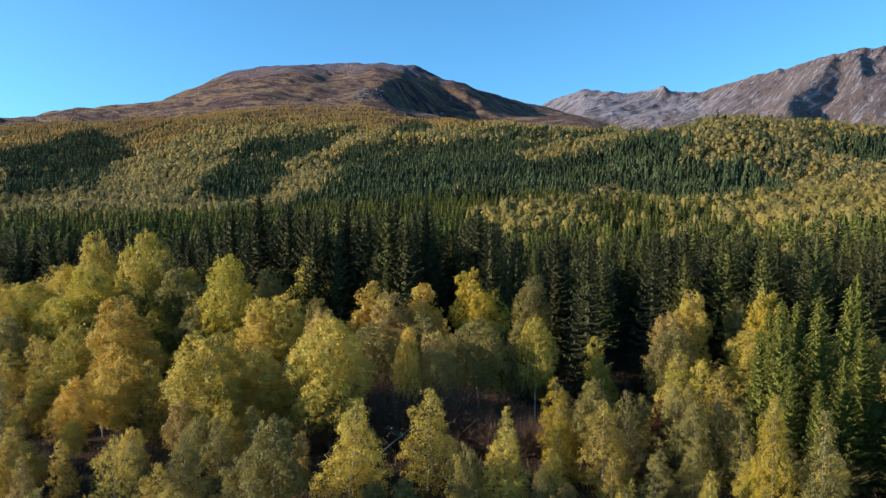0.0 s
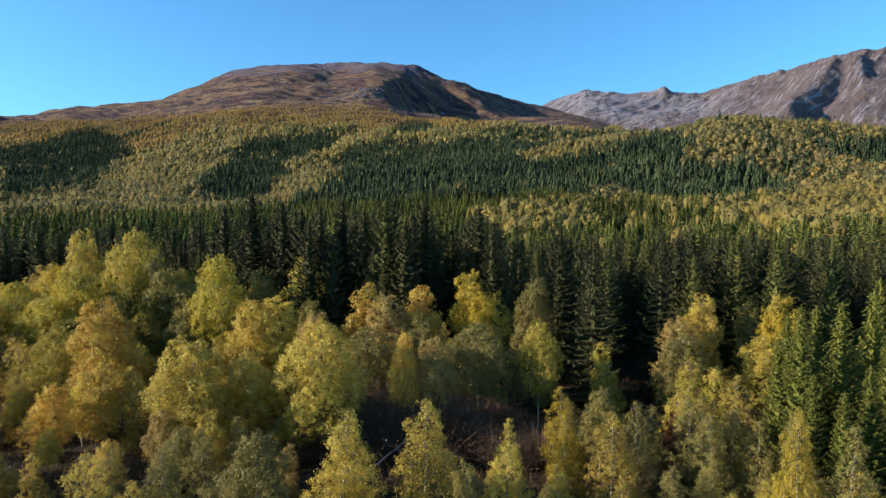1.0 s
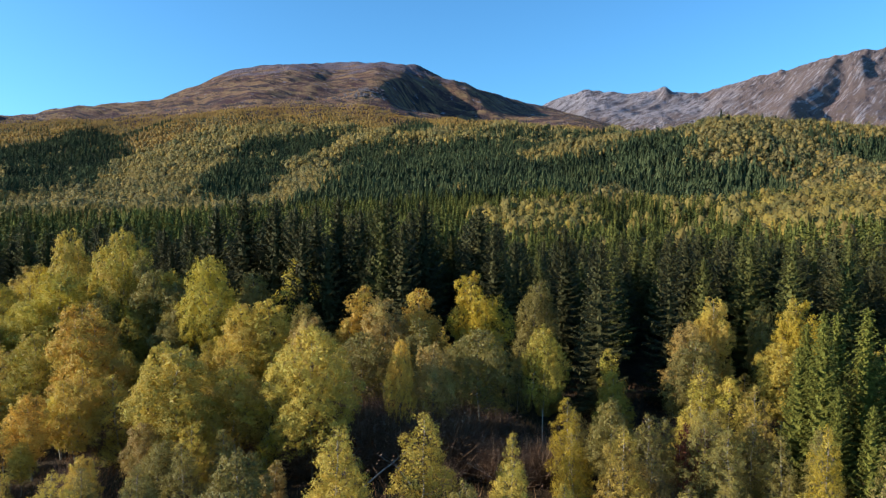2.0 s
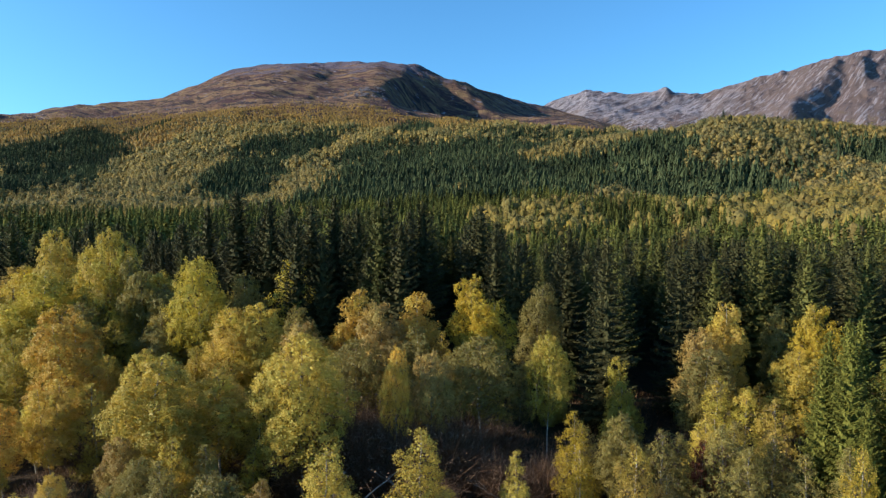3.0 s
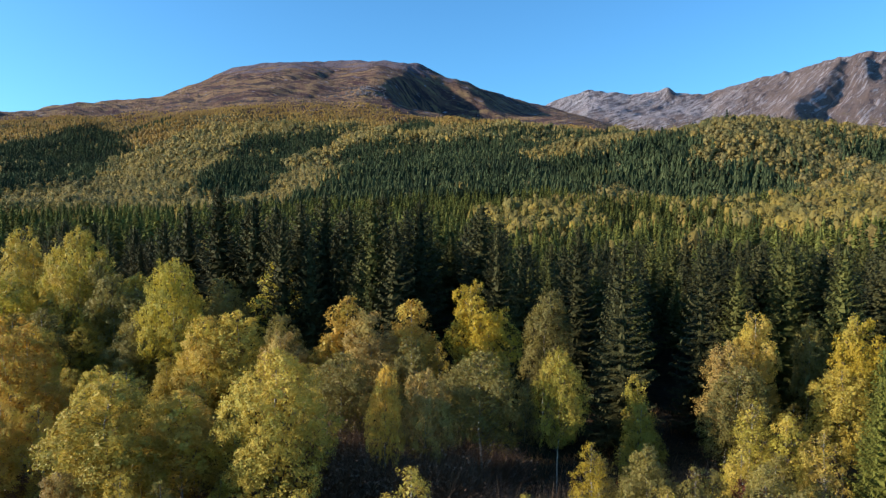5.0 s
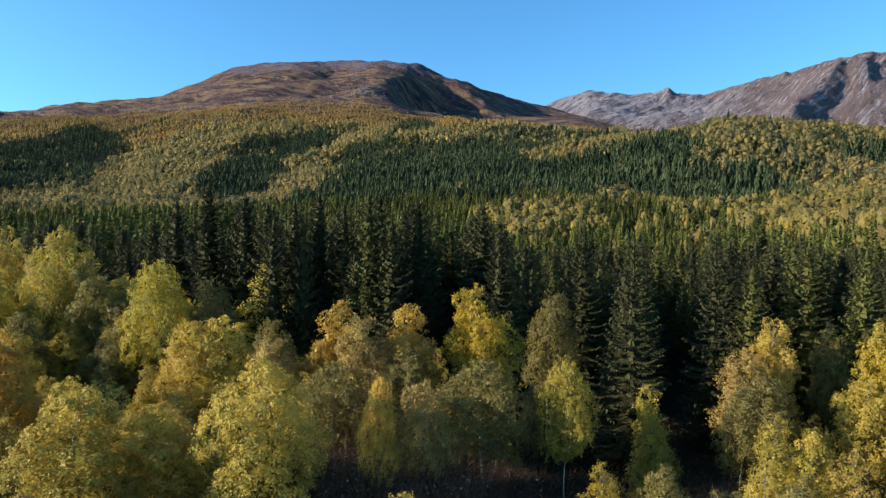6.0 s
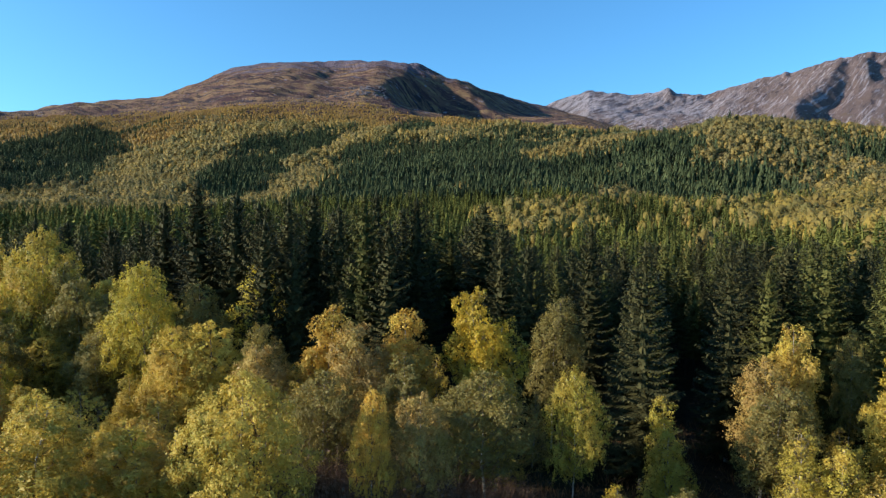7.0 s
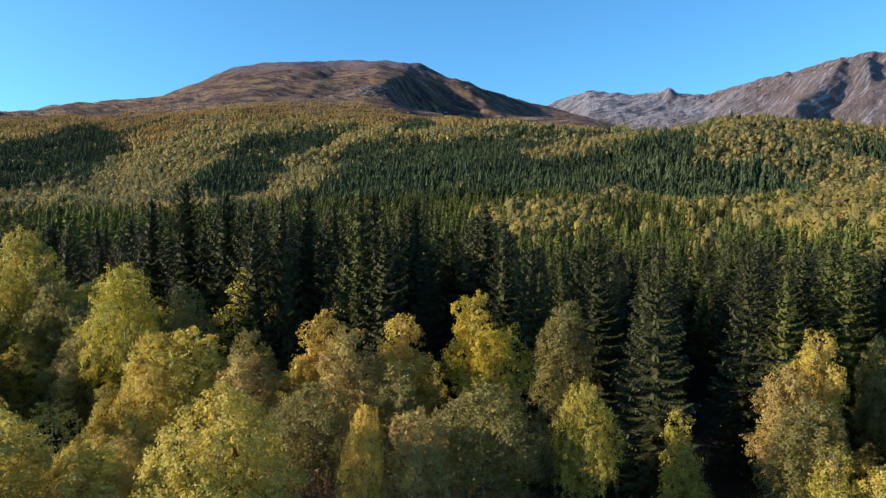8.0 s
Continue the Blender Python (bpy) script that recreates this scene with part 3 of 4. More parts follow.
def wood(name, templates, x, y, height, width, material, label, rng):
    """One joined mesh of many far trees."""
    n = len(x)
    pick = rng.integers(0, len(templates), n)
    turn = rng.random(n) * 2 * math.pi
    z = land(x, y) - 0.3
    blocks, normals = [], []
    for k, tris in enumerate(templates):
        i = np.nonzero(pick == k)[0]
        c, s = np.cos(turn[i])[:, None, None], np.sin(turn[i])[:, None, None]
        w, h = (height[i] * width[i])[:, None, None], height[i][:, None, None]
        tx, ty, tz = tris[None, ..., 0], tris[None, ..., 1], tris[None, ..., 2]
        px = (tx * c - ty * s) * w + x[i][:, None, None]
        py = (tx * s + ty * c) * w + y[i][:, None, None]
        pz = tz * h + z[i][:, None, None]
        if "birch" in name:      # shading normals are bent outwards, so that a crown is lit as one soft round form
            nx, ny, nz = (tx * c - ty * s), (tx * s + ty * c), (tz - 0.5 + 0 * c) * 0.75
            normals.append(np.stack(np.broadcast_arrays(nx, ny, nz), -1).reshape(-1, 3))
        blocks.append(np.stack([px, py, pz], -1).reshape(-1, 3))
    verts = np.concatenate(blocks)
    own = np.clip(0.5 + 0.4 * lattice_noise(x, y, 34) + rng.normal(0, 0.18, n), 0, 1)
    tone = np.concatenate([np.repeat(own[pick == k], len(tris)) for k, tris in enumerate(templates)])
    count = len(verts) // 3
    me = bpy.data.meshes.new(name)
    me.vertices.add(len(verts))
    me.vertices.foreach_set("co", verts.ravel().astype(np.float32))
    me.loops.add(len(verts))
    me.loops.foreach_set("vertex_index", np.arange(len(verts), dtype=np.int32))
    me.polygons.add(count)
    me.polygons.foreach_set("loop_start", np.arange(0, len(verts), 3, dtype=np.int32))
    me.update(calc_edges=True)
    me.attributes.new("tree_tone", "FLOAT", "FACE").data.foreach_set("value", tone.astype(np.float32))
    if normals:
        out = np.concatenate(normals).astype(np.float32)
        out /= np.linalg.norm(out, axis=1)[:, None] + 1e-6
        face = np.cross(verts[1::3] - verts[::3], verts[2::3] - verts[::3])
        face /= np.linalg.norm(face, axis=1)[:, None] + 1e-9
        face *= np.sign((face * out[::3]).sum(1))[:, None]
        out = 0.5 * out + 0.5 * np.repeat(face, 3, 0)
        me.polygons.foreach_set("use_smooth", np.ones(count, bool))
        me.normals_split_custom_set_from_vertices(out / np.linalg.norm(out, axis=1)[:, None])
    me.materials.append(material)
    return tagged(new(name, me), label, "trees" if "wood" in name or "scrub" in name else name.split("_")[-1], kind="stuff")


def scatter(rng, y0, y1, step, side=0.72, margin=14):
    """Loose rows of places over the widening valley."""
    loose = 0.75 if y0 > 400 else 0.5
    half = side * (y1 + 5) + margin
    gx, gy = np.meshgrid(np.arange(-half, half, step), np.arange(y0, y1, step))
    gx = gx + step * 0.5 * (np.arange(gx.shape[0]) % 2)[:, None]
    x = (gx + rng.uniform(-loose, loose, gx.shape) * step).ravel()
    y = (gy + rng.uniform(-loose, loose, gy.shape) * step).ravel()
    ok = np.abs(x) < side * (y - 8) + margin
    return x[ok], y[ok]


CABIN = (174.0, 321.0)
wood_rng = np.random.default_rng(11)
far_cones = [cone_tris(wood_rng, 5, 4) for _ in range(6)]
mid_cones = [cone_tris(wood_rng, 15, 4, 0.36, 5) for _ in range(6)]
near_cones = [cone_tris(wood_rng, 24, 4, 0.25, 8) for _ in range(8)]
far_puffs = [puff_tris(wood_rng, 30, 0.042, 3) for _ in range(8)]
high_puffs = [puff_tris(wood_rng, 18, 0.055, 2) for _ in range(8)]
low_puffs = [puff_tris(wood_rng, 7, 0.09, 1) for _ in range(6)]
mid_puffs = [puff_tris(wood_rng, 60, 0.025, 5) for _ in range(6)]


def plant_band(y0, y1, close, step, cones, puffs, tall, needles, leaves):
    x0, y_near = scatter(wood_rng, y0, y1, close)          # spruces stand closer than birches
    a = wood_rng.random(len(x0)) < spruce_share(x0, y_near)
    x1, y_far = scatter(wood_rng, y0, y1, step)
    b = wood_rng.random(len(x1)) > spruce_share(x1, y_far)
    x, y = np.concatenate([x0[a], x1[b]]), np.concatenate([y_near[a], y_far[b]])
    is_spruce = np.arange(len(x)) < a.sum()
    s = (x - ORIGIN[0]) / (y - ORIGIN[1])
    limit = tree_limit(s)
    thin = smooth(limit + 80, limit - 60, y)
    keep = (wood_rng.random(len(x)) < 0.02 + 0.98 * thin) & (y < limit + 90) & ~((s > 0.3) & (y > 820))
    keep &= is_spruce | (wood_rng.random(len(x)) < 0.95 + (0.5 if y0 > 400 else 0.2) * lattice_noise(x, y, 21))
    keep &= np.hypot(x - CABIN[0], (y - CABIN[1] + 10) / 2.6) > 6
    x, y, limit, s, is_spruce = x[keep], y[keep], limit[keep], s[keep], is_spruce[keep]
    grows = 0.42 + 0.58 * smooth(limit + 40, limit - 260, y)
    scrub = ~is_spruce & (y > limit - np.interp(s, [-0.55, -0.4], [430, 200]) + 60 * lattice_noise(x, y, 60)) & (s < 0.3)
    scrub |= ~is_spruce & (np.hypot(x - 92, (y - 490) / 1.5) < 22)
    scrub |= ~is_spruce & (np.hypot((x - 124) / 1.5, (y - 452) / 1.3) < 20 + 9 * lattice_noise(x, y, 18))
    for chosen, kinds, size, width, vary, material, name, label in (
            (is_spruce, cones, tall, 1.25, 0.28, needles, "spruce_wood", "dense dark green spruce wood on the slope"),
            (~is_spruce & ~scrub, puffs, 12.5, 1.32 if y0 > 400 else 1.2, 0.3, leaves, "birch_wood", "yellow and olive autumn birch wood on the slope"),
            (scrub, low_puffs if y0 > 700 else puffs, 9.0, 1.25, 0.3, WOOD_SCRUB, "birch_scrub", "low orange birch scrub at the tree line")):
        if chosen.sum() > 3:
            n = chosen.sum()
            height = size * grows[chosen] * wood_rng.uniform(1 - vary, 1 + vary, n) * (1 + 0.6 * vary * lattice_noise(x[chosen], y[chosen], 23))
            if y1 < 500:     # heights fitted to the camera's view: lower spruces, taller birches on the flat side
                height *= np.interp(s[chosen], [0.0, 0.1, 0.35, 0.5], [1, 0.80, 0.88, 0.95]) if chosen is is_spruce else np.interp(s[chosen], [0.2, 0.4], [1, 1.25])
            wood(name, kinds, x[chosen], y[chosen], height, wood_rng.uniform(0.8, 1.25, n) * width, material, label, wood_rng)


plant_band(128, 245, 5.2, 4.6, near_cones, mid_puffs, 16.5, WOOD_PINE, WOOD_GOLD)
plant_band(245, 470, 5.2, 4.9, mid_cones, mid_puffs, 15.0, WOOD_PINE, WOOD_GOLD)
plant_band(470, 800, 4.8, 5.2, far_cones, far_puffs, 15.0, WOOD_SPRUCE, WOOD_BIRCH)
plant_band(800, 1560, 5.0, 5.9, far_cones, high_puffs, 12.0, WOOD_SPRUCE, WOOD_BIRCH)

x, y = scatter(wood_rng, 960, 1520, 4.6)          # the closed scrub along the tree line
s = (x - ORIGIN[0]) / (y - ORIGIN[1])
limit = tree_limit(s) + 40 * lattice_noise(x, y, 80)
low = (s < 0.29) & (y > limit - 230) & (wood_rng.random(len(x)) < smooth(limit + 70, limit - 50, y) * (0.75 + 0.5 * lattice_noise(x, y, 26)))
n = low.sum()
wood("birch_scrub", low_puffs, x[low], y[low], wood_rng.uniform(2.6, 5.2, n), wood_rng.uniform(1.3, 2.2, n), WOOD_SCRUB, "low orange birch scrub at the tree line", wood_rng)

# low shrubs and boulders on the open fell
def stone_tris(rng):
    """A low uneven lump of eight faces."""
    v = np.array([(1, 0, 0), (0, 1, 0), (-1, 0, 0), (0, -1, 0), (0, 0, 1), (0, 0, -1)]) * rng.uniform(0.6, 1.1, (6, 1)) * (0.8, 0.8, 0.9)
    return v[np.array([(0, 1, 4), (1, 2, 4), (2, 3, 4), (3, 0, 4), (1, 0, 5), (2, 1, 5), (3, 2, 5), (0, 3, 5)])]


clump = [stone_tris(wood_rng) for _ in range(6)]
x, y = scatter(wood_rng, 1050, 1960, 7.5)
s = (x - ORIGIN[0]) / (y - ORIGIN[1])
open_fell = (y > tree_limit(s) - 90) & (s < 0.29) & (land(x, y) > 150)
drift = lattice_noise(x, y, 55) + 0.8 * lattice_noise(x, y, 21)
shrubby = open_fell & (wood_rng.random(len(x)) < np.clip(0.42 + 0.9 * drift, 0, 1) * np.interp(land(x, y), [200, 520], [1, 0.35]))
n = shrubby.sum()
wood("heath_shrubs", clump, x[shrubby], y[shrubby], wood_rng.uniform(0.8, 2.4, n), wood_rng.uniform(1.0, 1.9, n), HEATH_SHRUB, "low brown dwarf shrubs on the open fell", wood_rng)
stony = open_fell & ~shrubby & (wood_rng.random(len(x)) < np.clip(0.10 - 0.5 * drift, 0, 0.5) * np.interp(land(x, y), [250, 480], [0.15, 0.8]))
n = stony.sum()
wood("boulders", clump, x[stony], y[stony], wood_rng.uniform(0.7, 2.2, n), wood_rng.uniform(0.9, 1.6, n), BOULDER, "grey boulders scattered over the fell", wood_rng)
cs = wood_rng.normal(-0.125, 0.022, 170)
cy = wood_rng.uniform(1390, 1530, 170) + 700 * np.abs(cs + 0.13)
wood("crags", clump, ORIGIN[0] + cs * (cy - ORIGIN[1]), cy, wood_rng.uniform(1.5, 5.0, 170), wood_rng.uniform(1.2, 2.6, 170), BOULDER, "grey rock faces on the flank of the fell", wood_rng)

# ---- the nearer trees, one by one ----
def tri_mesh(name, tris):
    verts = np.asarray(tris, np.float32).reshape(-1, 3)
    me = bpy.data.meshes.new(name)
    me.vertices.add(len(verts))
    me.vertices.foreach_set("co", verts.ravel())
    me.loops.add(len(verts))
    me.loops.foreach_set("vertex_index", np.arange(len(verts), dtype=np.int32))
    me.polygons.add(len(verts) // 3)
    me.polygons.foreach_set("loop_start", np.arange(0, len(verts), 3, dtype=np.int32))
    me.update(calc_edges=True)
    me.materials.append(None)
    return me


def tube(verts, faces, points, radii, sides):
    """Adds a tapered tube along points."""
    first = len(verts)
    for k, (p, r) in enumerate(zip(points, radii)):
        ahead = Vector(points[min(k + 1, len(points) - 1)]) - Vector(points[max(k - 1, 0)])
        a = ahead.orthogonal().normalized()
        b = ahead.cross(a).normalized()
        for j in range(sides):
            t = 2 * math.pi * j / sides
            verts.append(tuple(Vector(p) + float(r) * (math.cos(t) * a + math.sin(t) * b)))
    for k in range(len(points) - 1):
        for j in range(sides):
            i, n = first + k * sides, (j + 1) % sides
            faces.append((i + j, i + n, i + sides + n, i + sides + j))


def scraps(rng, at, size, facing):
    """Leaves as small pointed scraps at many places, each turned about the way it faces."""
    n = len(at)
    facing = facing + rng.normal(0, 0.30, (n, 3))
    facing /= np.linalg.norm(facing, axis=1)[:, None]
    a = np.cross(facing, rng.normal(size=(n, 3)))
    a /= np.linalg.norm(a, axis=1)[:, None]
    b = np.cross(facing, a)
    s = size * rng.uniform(0.65, 1.35, (n, 1))
    return np.stack([at + a * s, at - 0.55 * a * s + 0.62 * b * s, at - 0.55 * a * s - 0.62 * b * s], 1)


def skin(name, verts, faces, material):
    """A mesh of tubes, smooth all over."""
    me = bpy.data.meshes.new(name)
    me.from_pydata(verts, [], faces)
    me.polygons.foreach_set("use_smooth", np.ones(len(faces), bool))
    me.materials.append(material)
    return me


def birch_meshes(seed, tall, spread, base, lobes, leaves, leaf, stems=1, peak=0.45, taper=0.5, dome=2.8, thin=0.0):
    """Trunk with limbs and twigs, and the crown of one birch: overlapping domes of leafy sprays. thin: share of sprays left out."""
    rng = np.random.default_rng(seed)
    verts, faces, stem_verts, stem_faces = [], [], [], []
    middle, radius, limb_root = [], [], []
    for stem in range(stems):
        a0 = stem * 2.4 + seed
        lean = rng.normal(0, 0.03, 2) + (0 if stems == 1 else 0.085) * np.array([math.cos(a0), math.sin(a0)])
        top = tall * (1 if stem == 0 else rng.uniform(0.74, 0.92))
        wave = rng.normal(0, 0.10, (9, 2)).cumsum(0) * tall / 12
        trunk = np.array([[*(lean * top * f + wave[k] * min(1, 2 * f)), top * f] for k, f in enumerate(np.linspace(0, 0.95, 9))])
        tube(stem_verts, stem_faces, [tuple(p) for p in trunk], [0.0085 * tall * (1 - 0.9 * f) + 0.010 for f in np.linspace(0, 1, 9)], 5)
        n = max(5, lobes // stems)
        wide_here = spread * (1.0 if stems == 1 else 0.72)
        for k in range(n):
            f = ((k + rng.uniform(0.15, 0.85)) / n) ** 0.9
            wide = wide_here * min(1.0, (f + 0.15) / peak) ** 0.7 * (1 - f ** dome) ** taper * 1.05 + 0.10 * spread
            size = wide * rng.uniform(0.26, 0.46) + 0.20
            out = max(0.0, wide * rng.uniform(0.55 if k % 3 == 0 else 0.85, 1.22) - size)
            a = k * 2.39996 + rng.normal(0, 0.35)
            z = top * (base + (1.0 - base) * f) - 0.9 * size
            stem_at = np.array([np.interp(z, trunk[:, 2], trunk[:, c]) for c in (0, 1)])
            middle.append(np.array([stem_at[0] + out * math.cos(a), stem_at[1] + out * math.sin(a), z]))
            radius.append(size)
            low = max(0.12 * top, z - out * rng.uniform(0.6, 1.1) - 0.4 * size)
            limb_root.append(np.array([*(np.interp(low, trunk[:, 2], trunk[:, c]) for c in (0, 1)), low]))
    middle, radius = np.array(middle), np.array(radius)
    squash = np.array([1.0, 1.0, 1.12])
    for c, r, root in zip(middle, radius, limb_root):
        bend = root + (c - root) * [0.62, 0.62, 0.42]
        tube(verts, faces, [tuple(root), tuple(bend), tuple(c)], [0.0030 * tall + 0.006, 0.0021 * tall + 0.004, 0.012], 3)
        for _ in range(5):
            way = rng.normal(size=3) + [0, 0, 0.5]
            way *= r * rng.uniform(0.8, 1.08) / np.linalg.norm(way)
            tube(verts, faces, [tuple(c - 0.15 * way), tuple(c + 0.5 * way + rng.normal(0, 0.06, 3)), tuple(c + way)], [0.013, 0.009, 0.003], 3)
    # sprays over the outside of the domes; those buried in a neighbour are dropped
    many = leaves // 32
    area = radius ** 2
    pick = rng.choice(len(middle), many * 3, p=area / area.sum())
    away = middle[pick] * [1, 1, 0]
    away /= np.linalg.norm(away, axis=1)[:, None] + 0.3
    way = rng.normal(size=(many * 3, 3)) + 0.45 * away + np.array([0, 0, 0.38])
    way /= np.linalg.norm(way, axis=1)[:, None]
    spray = middle[pick] + way * (radius[pick] * rng.normal(1.0, 0.13, many * 3))[:, None] * squash
    inner = np.zeros(len(spray), bool)
    for k, (c, r) in enumerate(zip(middle, radius)):
        inner |= (pick != k) & (np.linalg.norm((spray - c) / squash, axis=1) < 0.84 * r)
    rows = np.nonzero(~inner & (spray[:, 2] > 0.25) & (rng.random(len(spray)) > thin))[0][:many]
    spray, way, size = spray[rows], way[rows], radius[pick][rows]
    own = rng.integers(0, len(rows), leaves)
    reach = (0.07 + 0.055 * size[own])[:, None]
    at = spray[own] + rng.normal(size=(leaves, 3)) * reach * [1, 1, 0.75]
    at[:, 2] -= rng.exponential(0.09, leaves)
    facing = 0.95 * way[own] + rng.normal(0, 0.42, (leaves, 3)) + np.array([0, 0, 0.2])
    # coarser foliage inside the domes closes the crown
    core = leaves // 11
    pick = rng.choice(len(middle), core, p=area / area.sum())
    way = rng.normal(size=(core, 3))
    way /= np.linalg.norm(way, axis=1)[:, None]
    deep = middle[pick] + way * (radius[pick] * rng.uniform(0.35, 0.80, core))[:, None] * squash
    at, facing = np.concatenate([at, deep]), np.concatenate([facing, way + [0, 0, 0.2]])
    at[:, 2] = np.maximum(at[:, 2], 0.2)
    scale = np.concatenate([rng.uniform(0.8, 1.2, leaves), np.full(core, 2.3 - 1.1 * min(1, 2 * thin))])[:, None]
    return (skin("trunk", stem_verts, stem_faces, BARK_BIRCH), skin("branch_frame", verts, faces, BARK_TWIG), tri_mesh("crown", scraps(rng, at, leaf * scale, facing))), tall


def spruce_meshes(seed, tall, wide, gap, spokes, twig, bare=0.08, power=0.8, bark=None, lift=0.0, fine=1.0):
    """Trunk and needled boughs of one spruce."""
    rng = np.random.default_rng(seed)
    tris = []
    z = tall * bare
    while z < tall - 0.25:
        f = (z - tall * bare) / (tall * (1 - bare))
        reach0 = wide * (1 - f) ** power + 0.12
        n = max(4, int(round(spokes * (0.6 + 0.4 * (1 - f)))))
        a0 = rng.random() * 6.28
        for j in range(n):
            a = a0 + 2 * math.pi * j / n + rng.normal(0, 0.16)
            if bark and 0.35 < f < 0.72 and math.sin(a) < -0.80:      # left bare towards the camera, so that the trunk shows
                continue
            reach = reach0 * rng.uniform(0.72, 1.22)
            pitch = (0.75 * f - 0.28) + lift + rng.normal(0, 0.07)
            out, side = np.array([math.cos(a), math.sin(a), 0]), np.array([-math.sin(a), math.cos(a), 0])
            zb = z + rng.uniform(-0.22, 0.22) * gap
            sag = 0.10 * reach
            def at(t):
                return out * reach * t + np.array([0, 0, zb + reach * pitch * t - sag * math.sin(math.pi * t * 0.8) + 0.16 * reach * t ** 3])
            m = max(2, int(reach / twig))
            for q in range(m):
                t = (q + 0.75) / m
                p = at(t)
                length = (0.20 + 0.42 * reach * 0.5 * (1 - 0.75 * t)) * rng.uniform(0.75, 1.25)
                for sign in (-1, 1):
                    tip = p + sign * side * length + out * length * 0.55 + np.array([0, 0, -length * rng.uniform(0.1, 0.45)])
                    tris.append((p - out * 0.6 * twig, p + out * (0.7 * twig + 0.03 * reach), tip))
            p, e = at(0.72), at(1.06)
            w = 0.07 + 0.04 * reach
            tris.append((p + side * w, p - side * w, e))
            for t in np.linspace(0.25, 1.0, int(round(4 / fine))) if reach > 1.0 else (0.4, 0.7, 0.95):
                p = at(t)
                broad, hang = fine * (0.12 + 0.08 * reach) * rng.uniform(0.7, 1.3), (0.15 + 0.08 * reach) * rng.uniform(0.6, 1.3)
                tris.append((p + side * broad, p - side * broad, p + np.array([0, 0, -hang]) + out * 0.12 + rng.normal(0, 0.06, 3)))
        for j in range(6):      # dense inner skirts of twigs, added round the stem to block light
            a = a0 + (j + rng.random() * 0.6) * math.pi / 3
            w = (0.50 if bark is None else 0.22) * reach0
            ring = [(w * rng.uniform(0.75, 1.1) * math.cos(a + q), w * rng.uniform(0.75, 1.1) * math.sin(a + q), z - 0.16 * w - rng.uniform(0.0, 0.35)) for q in (-0.62, 0.62)]
            tris.append(((0.05 * math.cos(a), 0.05 * math.sin(a), z + 0.95 * gap), ring[0], ring[1]))
        z += gap * (0.65 + 0.5 * (1 - f)) * rng.uniform(0.85, 1.15)
    for k in range(3):
        a = k * 2.1
        tris.append(((0.07 * math.cos(a), 0.07 * math.sin(a), tall - 0.75), (0.07 * math.cos(a + 2.1), 0.07 * math.sin(a + 2.1), tall - 0.75), (0, 0, tall)))
    verts, faces = [], []
    tube(verts, faces, [(0, 0, tall * f) for f in (0, 0.25, 0.5, 0.75, 0.98)], [0.0085 * tall * (1 - f) ** 1.3 + 0.010 for f in (0, 0.25, 0.5, 0.75, 0.98)], 6)
    return (skin("trunk", verts, faces, bark or BARK_SPRUCE), tri_mesh("crown", np.array(tris))), tall


def plant(name, made, x, y, tall, leaves, label, category, group, turn, width=1.0):
    """A tree of its own: an empty at its foot, with trunk, branches on the trunk, and crown."""
    meshes, size = made
    tree = new(name)
    tree.empty_display_size = 0.3
    k = tall / size
    tree.matrix_basis = Matrix.LocRotScale((x, y, float(land(x, y)) - 0.12), Euler((0, 0, turn)), (k * width, k * width, k))
    trunk = tree
    for data in meshes:
        part_name = data.name.split(".")[0]
        ob = new(part_name, data)
        ob.parent = trunk if part_name == "branch_frame" else tree
        if part_name == "trunk":
            trunk = ob
        if part_name == "crown":
            ob.material_slots[0].link = "OBJECT"
            ob.material_slots[0].material = leaves
    return tagged(tree, label, category, group)


BIRCHES = {
    "upright": [birch_meshes(21, 11, 2.2, 0.36, 30, 19800, 0.067), birch_meshes(22, 11, 2.0, 0.40, 26, 18500, 0.067), birch_meshes(23, 11, 2.3, 0.38, 28, 19800, 0.067, dome=2.2), birch_meshes(24, 11, 2.2, 0.34, 28, 19800, 0.067, stems=2)],
    "broad": [birch_meshes(31, 12, 3.4, 0.30, 50, 33000, 0.073, stems=2), birch_meshes(32, 12, 3.3, 0.28, 50, 33000, 0.073, stems=3), birch_meshes(33, 12, 3.3, 0.32, 46, 31700, 0.073, dome=2.4)],
    "slender": [birch_meshes(41, 8, 1.75, 0.12, 34, 13900, 0.050, peak=0.25, taper=0.7, dome=1.3, thin=0.12), birch_meshes(42, 8, 1.85, 0.15, 32, 13900, 0.050, peak=0.3, taper=0.65, dome=1.4, thin=0.12), birch_meshes(43, 8, 1.6, 0.10, 34, 13200, 0.050, peak=0.25, taper=0.75, dome=1.3, thin=0.12)],
    "bushy": [birch_meshes(51, 7, 2.3, 0.06, 34, 15800, 0.062, stems=3, dome=2.0), birch_meshes(52, 7, 2.1, 0.08, 30, 15200, 0.062, stems=2, dome=2.0)],
    "lofty": [birch_meshes(35, 12, 2.8, 0.42, 38, 23800, 0.069, dome=3.2), birch_meshes(36, 12, 3.0, 0.40, 40, 25100, 0.069, stems=2, dome=3.2)],
    "high": [birch_meshes(37, 12, 2.7, 0.54, 34, 19800, 0.067, dome=2.6), birch_meshes(38, 12, 2.5, 0.57, 32, 18500, 0.067, stems=2, dome=2.6)],
    "sparse": [birch_meshes(61, 10, 1.8, 0.28, 24, 6100, 0.066, thin=0.45), birch_meshes(62, 9, 1.6, 0.28, 22, 5300, 0.066, thin=0.45)],
}
